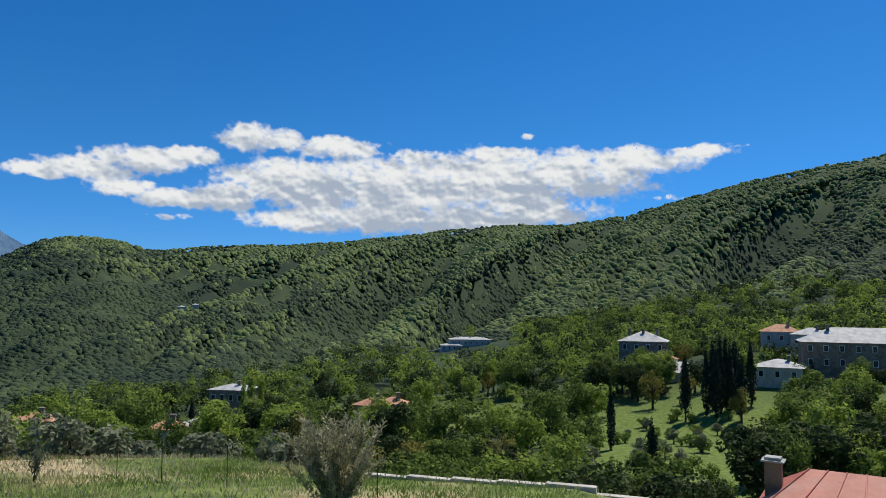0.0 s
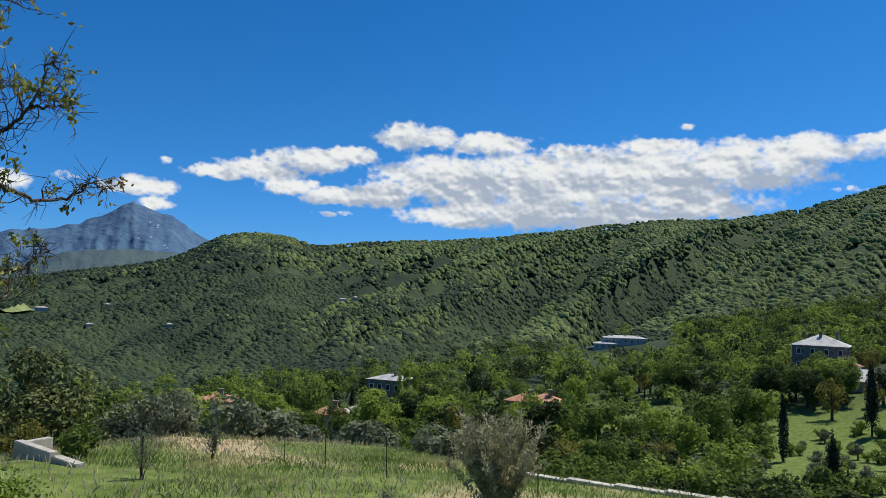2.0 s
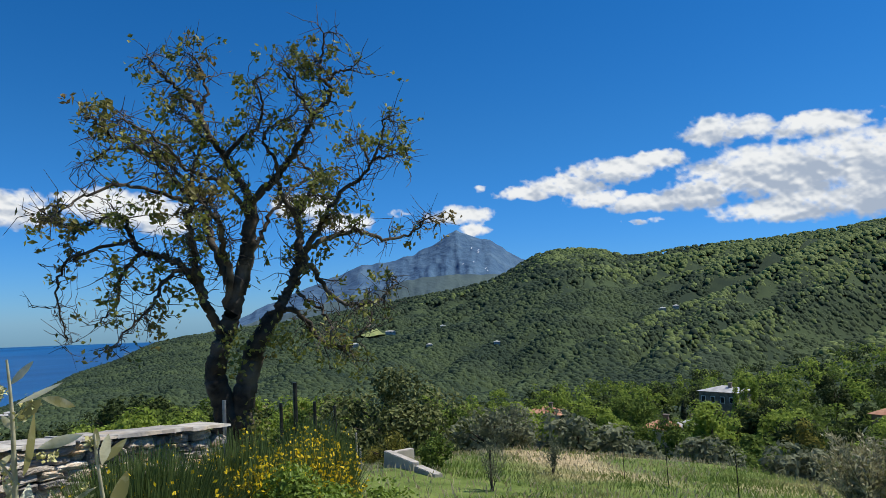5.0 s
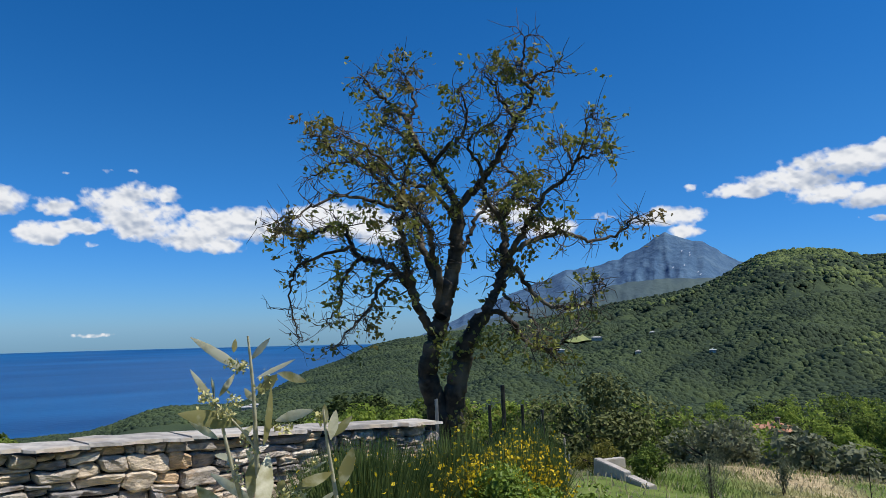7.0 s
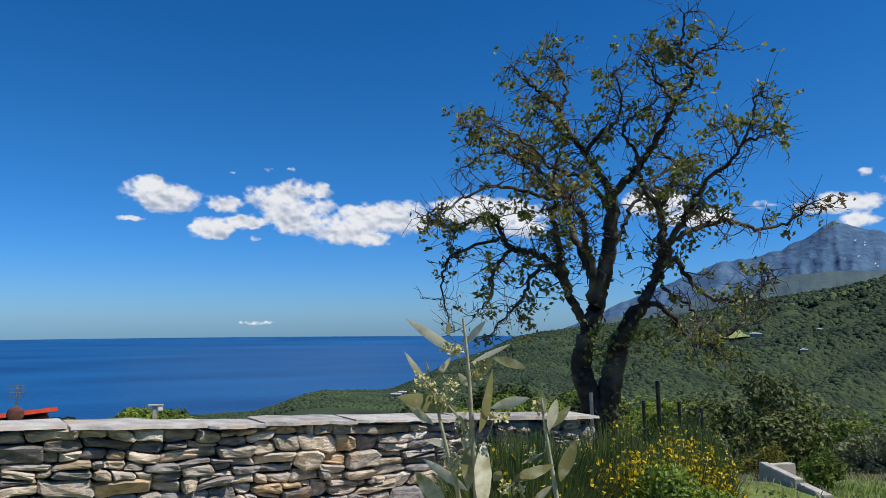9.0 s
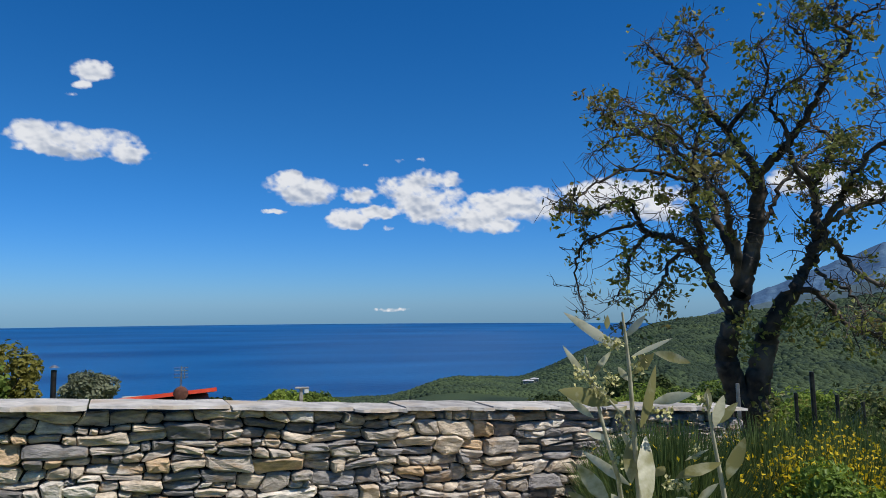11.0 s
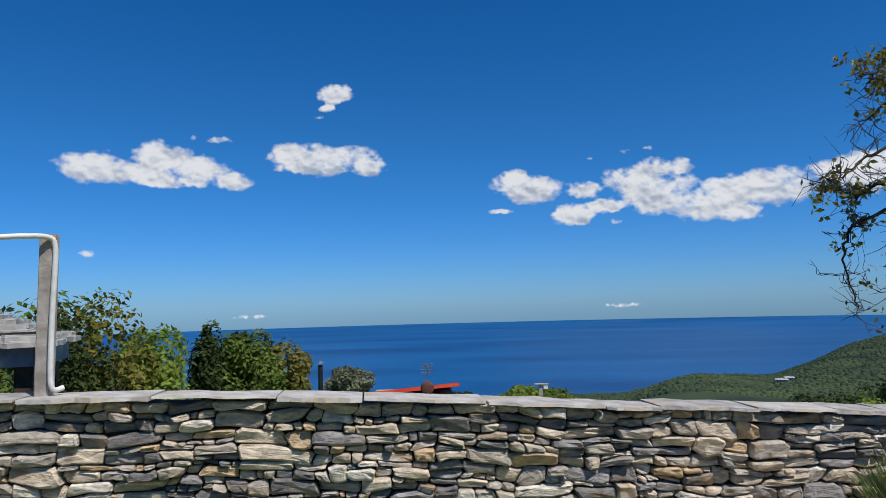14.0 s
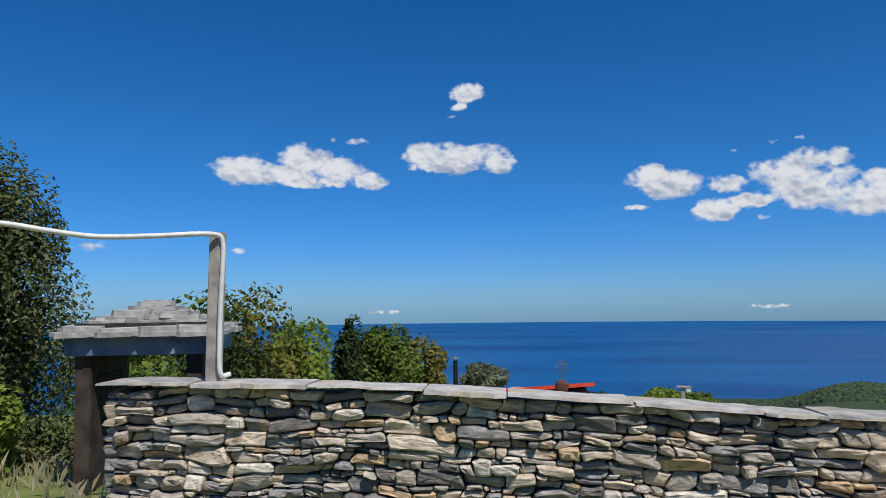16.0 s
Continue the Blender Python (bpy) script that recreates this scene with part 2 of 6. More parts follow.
FOREST_LIT = material("forest_lit", (0.082, 0.116, 0.040), (0.152, 0.192, 0.070), 0.85, 0.012, 0.6, 0.9, island=0.35, third=(0.120, 0.155, 0.050), third_scale=0.02, spec=0.1)


def ground_material():
    m = bpy.data.materials.new("ground")
    m.use_nodes = True
    nd, lk = m.node_tree.nodes, m.node_tree.links
    b = nd["Principled BSDF"]
    b.inputs["Roughness"].default_value = 0.95
    b.inputs["Specular IOR Level"].default_value = 0.1
    tc = nd.new("ShaderNodeTexCoord")

    def noise_at(scale, detail=5):
        n = nd.new("ShaderNodeTexNoise")
        n.inputs["Scale"].default_value, n.inputs["Detail"].default_value = scale, detail
        lk.new(tc.outputs["Object"], n.inputs["Vector"])
        return n.outputs["Fac"]

    def blend(fac, a, c, lo, hi):
        r = nd.new("ShaderNodeMapRange")
        r.inputs["From Min"].default_value, r.inputs["From Max"].default_value = lo, hi
        lk.new(fac, r.inputs["Value"])
        x = nd.new("ShaderNodeMix")
        x.data_type = "RGBA"
        lk.new(r.outputs[0], x.inputs["Factor"])
        for s, v in (("A", a), ("B", c)):
            if isinstance(v, tuple):
                x.inputs[s].default_value = (*v, 1)
            else:
                lk.new(v, x.inputs[s])
        return x.outputs["Result"]

    green = blend(noise_at(1.7), (0.078, 0.12, 0.025), (0.16, 0.205, 0.055), 0.35, 0.65)
    dry = blend(noise_at(3.0), (0.28, 0.22, 0.12), (0.48, 0.39, 0.24), 0.35, 0.65)
    mixed = blend(noise_at(0.17), green, dry, 0.47, 0.60)
    # woodland floor past the gardens, told by the plan's distance
    ln = nd.new("ShaderNodeVectorMath")
    ln.operation = "LENGTH"
    lk.new(tc.outputs["Object"], ln.inputs[0])
    wood = blend(noise_at(0.011), (0.026, 0.042, 0.026), (0.052, 0.076, 0.036), 0.4, 0.62)
    far = blend(ln.outputs["Value"], mixed, green, 24, 40)
    col = blend(ln.outputs["Value"], far, wood, 135, 190)
    lk.new(col, b.inputs["Base Color"])
    bp = nd.new("ShaderNodeBump")
    bp.inputs["Strength"].default_value, bp.inputs["Distance"].default_value = 0.7, 0.05
    lk.new(noise_at(9.0), bp.inputs["Height"])
    lk.new(bp.outputs[0], b.inputs["Normal"])
    return m


def water_material():
    m = bpy.data.materials.new("sea_water")
    m.use_nodes = True
    nd, lk = m.node_tree.nodes, m.node_tree.links
    b = nd["Principled BSDF"]
    b.inputs["Roughness"].default_value = 0.42
    b.inputs["Specular IOR Level"].default_value = 0.22
    tc = nd.new("ShaderNodeTexCoord")
    mp = nd.new("ShaderNodeMapping")
    mp.inputs["Rotation"].default_value = (0, 0, radians(15))
    mp.inputs["Scale"].default_value = (0.0011, 0.0003, 1)
    lk.new(tc.outputs["Object"], mp.inputs["Vector"])
    n = nd.new("ShaderNodeTexNoise")
    n.inputs["Scale"].default_value, n.inputs["Detail"].default_value = 4, 7
    lk.new(mp.outputs[0], n.inputs["Vector"])
    r = nd.new("ShaderNodeMapRange")
    r.inputs["From Min"].default_value, r.inputs["From Max"].default_value = 0.35, 0.65
    lk.new(n.outputs["Fac"], r.inputs["Value"])
    x = nd.new("ShaderNodeMix")
    x.data_type = "RGBA"
    x.inputs["A"].default_value = (0.003, 0.048, 0.160, 1)
    x.inputs["B"].default_value = (0.008, 0.095, 0.260, 1)
    lk.new(r.outputs[0], x.inputs["Factor"])
    lk.new(x.outputs["Result"], b.inputs["Base Color"])
    n2 = nd.new("ShaderNodeTexNoise")
    n2.inputs["Scale"].default_value, n2.inputs["Detail"].default_value = 0.08, 6
    lk.new(tc.outputs["Object"], n2.inputs["Vector"])
    bp = nd.new("ShaderNodeBump")
    bp.inputs["Strength"].default_value, bp.inputs["Distance"].default_value = 0.6, 1.5
    lk.new(n2.outputs["Fac"], bp.inputs["Height"])
    lk.new(bp.outputs[0], b.inputs["Normal"])
    return m


def cloud_material():
    m = bpy.data.materials.new("cloud")
    m.use_nodes = True
    nd, lk = m.node_tree.nodes, m.node_tree.links
    nd.clear()
    out = nd.new("ShaderNodeOutputMaterial")
    at = nd.new("ShaderNodeAttribute")
    at.attribute_name = "cloud_amount"
    tc = nd.new("ShaderNodeTexCoord")
    n = nd.new("ShaderNodeTexNoise")
    n.inputs["Scale"].default_value, n.inputs["Detail"].default_value, n.inputs["Roughness"].default_value = 0.009, 6, 0.55
    lk.new(tc.outputs["Object"], n.inputs["Vector"])
    n2 = nd.new("ShaderNodeTexNoise")
    n2.inputs["Scale"].default_value, n2.inputs["Detail"].default_value = 0.0034, 4
    lk.new(tc.outputs["Object"], n2.inputs["Vector"])

    def math_node(op, a, c, clamp=False):
        k = nd.new("ShaderNodeMath")
        k.operation, k.use_clamp = op, clamp
        for i, v in enumerate((a, c)):
            if isinstance(v, float):
                k.inputs[i].default_value = v
            else:
                lk.new(v, k.inputs[i])
        return k.outputs[0]

    fine = math_node("SUBTRACT", n.outputs["Fac"], 0.5)
    coarse = math_node("SUBTRACT", n2.outputs["Fac"], 0.5)
    d = math_node("ADD", at.outputs["Fac"], math_node("ADD", math_node("MULTIPLY", fine, 0.75), math_node("MULTIPLY", coarse, 0.45)))
    alpha = nd.new("ShaderNodeMapRange")
    alpha.interpolation_type = "SMOOTHSTEP"
    alpha.inputs["From Min"].default_value, alpha.inputs["From Max"].default_value = 0.0, 0.85
    lk.new(d, alpha.inputs["Value"])
    at2 = nd.new("ShaderNodeAttribute")
    at2.attribute_name = "base_side"
    g = math_node("ADD", math_node("MULTIPLY", at2.outputs["Fac"], 1.0), math_node("ADD", math_node("MULTIPLY", coarse, 0.7), math_node("MULTIPLY", fine, 0.3)))
    grey = nd.new("ShaderNodeMapRange")
    grey.interpolation_type = "SMOOTHSTEP"
    grey.inputs["From Min"].default_value, grey.inputs["From Max"].default_value = 0.12, 1.05
    lk.new(g, grey.inputs["Value"])
    x = nd.new("ShaderNodeMix")
    x.data_type = "RGBA"
    x.inputs["A"].default_value = (0.82, 0.84, 0.88, 1)
    x.inputs["B"].default_value = (0.37, 0.44, 0.57, 1)
    lk.new(grey.outputs[0], x.inputs["Factor"])
    # clouds glow by emission; grey undersides painted in place of shade
    em = nd.new("ShaderNodeEmission")
    lk.new(x.outputs["Result"], em.inputs["Color"])
    tr = nd.new("ShaderNodeBsdfTransparent")
    mx = nd.new("ShaderNodeMixShader")
    lk.new(alpha.outputs[0], mx.inputs[0])
    lk.new(tr.outputs[0], mx.inputs[1])
    lk.new(em.outputs[0], mx.inputs[2])
    lk.new(mx.outputs[0], out.inputs["Surface"])
    return m


# ---- mesh helpers ----
def mesh_np(name, verts, faces, mat, smooth=False):
    """A mesh from an array of corners and an array of equal-sided faces."""
    verts, faces = np.asarray(verts, np.float32), np.asarray(faces, np.int32)
    me = bpy.data.meshes.new(name)
    me.vertices.add(len(verts))
    me.vertices.foreach_set("co", verts.ravel())
    n, k = faces.shape
    me.loops.add(n * k)
    me.loops.foreach_set("vertex_index", faces.ravel())
    me.polygons.add(n)
    me.polygons.foreach_set("loop_start", np.arange(0, n * k, k, dtype=np.int32))
    me.polygons.foreach_set("use_smooth", np.full(n, smooth))
    me.update(calc_edges=True)
    me.materials.append(mat)
    return me


def link(name, me, parent=None, label=""):
    ob = new(name, me)
    if parent:
        ob.parent = parent
    if label:
        ob["label"] = label
    return ob


def part(name, bm, mat, parent=None, label="", smooth=False):
    """Links a bmesh as one mesh object under a thing or a part."""
    me = bpy.data.meshes.new(name)
    bm.to_mesh(me)
    bm.free()
    me.materials.append(mat)
    if smooth:
        me.polygons.foreach_set("use_smooth", np.full(len(me.polygons), True))
    return link(name, me, parent, label)


def thing(name, x, y, z, rz=0.0, label="", category="", group="", kind=""):
    e = new(name)
    e.matrix_basis = pose(x, y, z, 0, 0, rz)
    return tagged(e, label, category, group, kind)


def box(bm, cx, cy, cz, sx, sy, sz, rz=0.0, bevel=0.0):
    m = pose(cx, cy, cz, 0, 0, rz) @ Matrix.Diagonal((sx, sy, sz, 1))
    r = bmesh.ops.create_cube(bm, size=1, matrix=m)
    if bevel:
        es = list({e for v in r["verts"] for e in v.link_edges})
        bmesh.ops.bevel(bm, geom=es, offset=bevel, segments=2, affect="EDGES")
    return bm


def tubes(paths, sides):
    """Tapered tubes along polylines: paths of (points, radii). Returns corners and quads."""
    vs, fs, base = [], [], 0
    for pts, rad in paths:
        pts, rad = np.asarray(pts, float), np.asarray(rad, float)
        tan = np.gradient(pts, axis=0)
        tan /= np.linalg.norm(tan, axis=1)[:, None] + 1e-9
        ref = np.array([0.31, 0.22, 0.92]) if abs(tan[0, 2]) < 0.8 else np.array([0.9, 0.3, 0.1])
        a = np.cross(tan, ref)
        a /= np.linalg.norm(a, axis=1)[:, None] + 1e-9
        b = np.cross(tan, a)
        ang = np.linspace(0, 2 * np.pi, sides, endpoint=False)
        ring = pts[:, None] + rad[:, None, None] * (a[:, None] * np.cos(ang)[None, :, None] + b[:, None] * np.sin(ang)[None, :, None])
        vs.append(ring.reshape(-1, 3))
        k = len(pts)
        i = np.arange((k - 1) * sides).reshape(k - 1, sides) + base
        j = np.roll(i, -1, axis=1)
        fs.append(np.stack([i, j, j + sides, i + sides], -1).reshape(-1, 4))
        base += k * sides
    return np.concatenate(vs), np.concatenate(fs)


def leaves(centers, length, width, up=0.3, jitter=0.35, gen=rng, along=None, facing=None):
    """Folded rhombic leaves at the centres, turned at random. Returns corners and quads."""
    c = np.asarray(centers, float)
    n = len(c)
    d = gen.normal(size=(n, 3)) if along is None else along + gen.normal(scale=0.45, size=(n, 3))
    d[:, 2] += up
    d /= np.linalg.norm(d, axis=1)[:, None]
    s = np.cross(d, gen.normal(size=(n, 3)))
    s /= np.linalg.norm(s, axis=1)[:, None] + 1e-9
    if facing is not None:
        nn = facing + gen.normal(scale=0.55, size=(n, 3))
        nn /= np.linalg.norm(nn, axis=1)[:, None] + 1e-9
        d = np.cross(nn, gen.normal(size=(n, 3)))
        d /= np.linalg.norm(d, axis=1)[:, None] + 1e-9
        s = np.cross(nn, d)
    nn = np.cross(d, s)
    ln = (length * (1 + gen.uniform(-jitter, jitter, n)))[:, None]
    wd = (width * (1 + gen.uniform(-jitter, jitter, n)))[:, None]
    v = np.stack([c - d * ln * 0.5, c + s * wd * 0.5 + nn * wd * 0.12, c + d * ln * 0.5, c - s * wd * 0.5 + nn * wd * 0.12], 1)
    return v.reshape(-1, 3), np.arange(n * 4).reshape(n, 4)


def smoothstep(a, b, x):
    t = np.clip((x - a) / (b - a), 0, 1)
    return t * t * (3 - 2 * t)


def value_noise(x, y, seed=0):
    """Smooth lattice noise in 0..1 on arrays."""
    x, y = np.asarray(x, float), np.asarray(y, float)
    xi, yi = np.floor(x).astype(np.int64), np.floor(y).astype(np.int64)
    fx, fy = x - xi, y - yi
    fx, fy = fx * fx * (3 - 2 * fx), fy * fy * (3 - 2 * fy)

    def h(i, j):
        k = (i * 374761393 + j * 668265263 + seed * 974711) & 0x7FFFFFFF
        k = ((k ^ (k >> 13)) * 1274126177) & 0x7FFFFFFF
        return ((k ^ (k >> 16)) & 0xFFFF) / 65535.0

    return (h(xi, yi) * (1 - fx) + h(xi + 1, yi) * fx) * (1 - fy) + (h(xi, yi + 1) * (1 - fx) + h(xi + 1, yi + 1) * fx) * fy


def fbm(x, y, seed=0, octaves=4):
    v, a, s = 0.0, 0.5, 1.0
    for k in range(octaves):
        v = v + a * value_noise(x * s, y * s, seed + k)
        a, s = a * 0.5, s * 2.03
    return v / (1 - 0.5 ** octaves)


# ---- the lie of the land ----
SEA_Z = -123.0
AZ = [-180, -60, -32, -20, -8, 0, 10, 20, 30, 40, 50, 57, 62, 72, 86, 100, 130, 180]
Z60 = [-6, -10, -13, -14, -14, -14, -14, -14, -13, -12, -10, -9, -8.5, -8, -9, -9, -7, -6]
Z120 = [-8, -12, -15, -17, -19, -20, -21, -21, -22, -22, -21, -20, -18, -17, -19, -18, -14, -8]
Z180 = [-10, -8, -9.5, -11, -16, -19, -20, -23, -27, -30, -30, -30, -28, -27, -30, -28, -24, -10]
Z350 = [-20, 0, 2, -6, -17, -22, -28, -42, -48, -50, -52, -52, -50, -48, -52, -54, -50, -20]
Z600 = [-40, 50, 45, 34, 2, -20, -34, -48, -56, -58, -62, -63, -66, -64, -78, -90, -90, -40]
# the crest line all round: azimuth, distance, elevation seen from the garden
CREST = [(-180, 1500, -4), (-60, 1000, 11.5), (-32, 1100, 11.1), (-24, 1150, 10.1), (-18, 1200, 8.7), (-13.7, 1280, 7.55), (-9.3, 1350, 6.95), (-3, 1450, 6.95),
         (4.3, 1600, 5.95), (12.4, 1800, 5.05), (17.7, 2150, 4.9), (22.9, 2100, 4.2), (25, 1950, 4.85), (27.4, 1900, 5.1), (30, 1900, 4.75), (33.3, 1900, 2.95), (37, 1950, 2.0),
         (39.7, 2000, 1.6), (44, 2050, 0.8), (50, 2150, -0.2), (55.3, 2300, -0.8), (58.6, 2300, -1.22), (60.5, 2250, -1.75), (62, 2150, -2.6), (65.1, 1850, -3.5), (67, 1500, -4.55),
         (70, 1200, -5.72), (72.5, 1080, -5.66), (74.7, 1000, -5.72), (78.3, 900, -6.7), (80.5, 860, -7.12), (86, 850, -7.25), (100, 850, -7.7), (130, 850, -8), (180, 1500, -4)]
CREST_AZ, RID_R, RID_E = (list(q) for q in zip(*CREST))


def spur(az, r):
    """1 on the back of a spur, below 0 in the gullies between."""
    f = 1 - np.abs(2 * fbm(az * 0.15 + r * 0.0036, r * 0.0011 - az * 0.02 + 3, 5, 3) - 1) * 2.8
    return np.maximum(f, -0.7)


def ground_z(x, y):
    """Height of the ground at plan points."""
    x, y = np.asarray(x, float), np.asarray(y, float)
    r = np.hypot(x, y) + 1e-6
    az = np.degrees(np.arctan2(-x, y))
    t = [np.interp(az, AZ, k) for k in (Z60, Z120, Z180, Z350, Z600)]
    rr = np.interp(az, CREST_AZ, RID_R)
    el = (np.interp(az - 0.7, CREST_AZ, RID_E) + np.interp(az, CREST_AZ, RID_E) * 2 + np.interp(az + 0.7, CREST_AZ, RID_E)) / 4
    zr = 1.6 + rr * np.tan(np.radians(el))
    near = np.where(y > 0, -0.13 * y, -0.02 * y) * np.clip(1.0 - np.maximum(0, -x - 12) / 60, 0.3, 1) - 0.17 * np.maximum(0, -x - 7.2 - 0.25 * y) - 0.19 * np.maximum(0, x - 2.5) * (y > 0)
    # the field ends in a bank along the kerb and the hedge
    bank = np.maximum(np.minimum((x + 1.2) * 0.319 + (y - 14.55) * 0.948, (x + 1.6) * 0.714 + (y - 15.0) * 0.70), y - 21.3)
    near = near - 0.42 * np.clip(bank - 0.4, 0, 8) * (y > 3)
    ks = [0 * r + 22, 0 * r + 60, 0 * r + 120, 0 * r + 180, 0 * r + 350, 0 * r + 600, rr]
    zs = [near, *t, zr]
    z = np.where(r < 22, near, 0.0)
    for i in range(6):
        f = np.clip((r - ks[i]) / (ks[i + 1] - ks[i]), 0, 1) ** (1.25 if i == 5 else 1)
        z = np.where((r >= ks[i]) & (r < ks[i + 1]), zs[i] + (zs[i + 1] - zs[i]) * f, z)
    z = np.where(r >= rr, zr - (r - rr) * 0.22, z)
    lid = 1.6 + r * np.tan(np.radians(el)) - 0.016 * (rr - r)
    # spurs and gullies down the slopes
    w = smoothstep(380, 800, r) * (1 - 0.93 * smoothstep(0.76, 1.0, r / rr)) * np.clip(1.25 - az / 62, 0.12, 1.2)
    z = z + (spur(az, r) - 0.4) * 40 * w
    z = np.where((r > 380) & (r < rr), np.minimum(z, lid), z)
    z = z + 8 * np.exp(-((az - 76) / 4.0) ** 2 - ((r - 560) / 160) ** 2)
    z = z + (fbm(x * 0.09, y * 0.09, 21, 3) - 0.5) * np.minimum(r * 0.012, 2.0) * (r > 2)
    return z


def gz(x, y):
    return float(ground_z(np.array([x]), np.array([y]))[0])


def at_az(az, r):
    a = radians(az)
    return -math.sin(a) * r, math.cos(a) * r


def build_ground():
    az = np.radians(np.concatenate([np.arange(-180, -40, 4.0), np.arange(-40, 132, 0.45), np.arange(132, 180, 4.0)]))
    rs = np.concatenate([[0.0], np.geomspace(0.8, 3600, 150)])
    a, r = np.meshgrid(az, rs)
    x, y = -np.sin(a) * r, np.cos(a) * r
    z = ground_z(x, y)
    z = np.maximum(z, SEA_Z - 40)
    v = np.stack([x, y, z], -1).reshape(-1, 3)
    n, k = a.shape
    i = np.arange((n - 1) * k).reshape(n - 1, k)
    j = np.roll(i, -1, axis=1)
    f = np.stack([i, i + k, j + k, j], -1).reshape(-1, 4)
    ob = link("ground", mesh_np("ground", v, f[:, ::-1], ground_material(), True))
    tagged(ob, "grassy garden ground running out into wooded valley and hills", "ground", kind="structure")


build_ground()

bm = bmesh.new()
bmesh.ops.create_circle(bm, cap_ends=True, segments=180, radius=4930, matrix=Matrix.Translation((0, 0, SEA_Z)))
tagged(part("water", bm, water_material()), "deep blue calm sea reaching the horizon", "sea", kind="structure")


# ---- distant mountain ----
def far_range(name, label, az0, az1, at, el_at, r_far, deep, mat, rough, snow):
    """A far range whose crest runs through the given azimuths and elevations."""
    azs = np.arange(az0, az1, 0.14)
    ks = np.linspace(0, 1, 46)
    crest = np.interp(azs, at, el_at) + (fbm(azs * 1.7, azs * 0, 9, 4) - 0.5) * rough
    a, k = np.meshgrid(azs, ks)
    c = np.broadcast_to(crest, a.shape)
    rid = 1 - np.abs(2 * fbm(a * 0.42 + k * 0.9, k * 1.3, 31, 4) - 1) * 2
    rid2 = 1 - np.abs(2 * fbm(a * 1.3 - k, k * 3, 77, 3) - 1) * 2
    r = r_far - deep * (1 - k) ** 1.1 - (rid * 0.11 + rid2 * 0.022) * deep * np.sin(np.pi * np.clip(k, 0, 1)) ** 0.7
    el = -2.4 + (c + 2.4) * k ** 0.9
    ar = np.radians(a)
    v = np.stack([-np.sin(ar) * r, np.cos(ar) * r, 1.6 + r * np.tan(np.radians(el))], -1)
    n, w = a.shape
    i = (np.arange(n - 1)[:, None] * w + np.arange(w - 1)[None]).ravel()
    f = np.stack([i, i + w, i + w + 1, i + 1], -1)
    m = link(name, mesh_np(name, v.reshape(-1, 3), f, mat, True))
    tagged(m, label, "mountain", kind="structure")
    if not snow:
        return
    vs, fs = [], []
    for q in range(9):
        aa = R.uniform(33.3, 36.6)
        col = int((aa - az0) / 0.14)
        k0 = R.randint(30, 41)
        base = len(vs)
        for t in range(2):
            p = (v[k0, col] + (v[min(k0 + 1, n - 1), col] - v[k0, col]) * 0.6 * t) * 0.997 + np.array([math.cos(radians(aa)), math.sin(radians(aa)), 0]) * 7 * t
            sd = np.array([math.cos(radians(aa)), math.sin(radians(aa)), 0]) * R.uniform(1.2, 2.8)
            vs += [p - sd, p + sd]
            if t:
                b = base + 2 * t
                fs.append((b - 2, b - 1, b + 1, b))
    link("snow", mesh_np("snow", vs, fs, SNOW), m, "white snow streaks")


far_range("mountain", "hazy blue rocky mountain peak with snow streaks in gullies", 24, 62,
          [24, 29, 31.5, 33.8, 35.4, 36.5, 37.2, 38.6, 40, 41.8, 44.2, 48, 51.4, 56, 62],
          [2, 3.4, 4.5, 5.95, 6.3, 6.75, 6.45, 5.6, 4.95, 4.45, 4.1, 2.6, 1.2, -0.9, -1.8], 4750, 1100, ROCK_HAZE, 0.28, True)
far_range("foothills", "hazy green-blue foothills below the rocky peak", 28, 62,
          [28, 34, 38, 40.5, 43, 48, 52, 57, 62], [3.0, 3.2, 3.2, 2.9, 2.0, 0.9, 0.0, -1.3, -2.2], 3450, 500, FOOTHILL_HAZE, 0.2, False)


# ---- clouds ----
CLOUD_MAT = cloud_material()


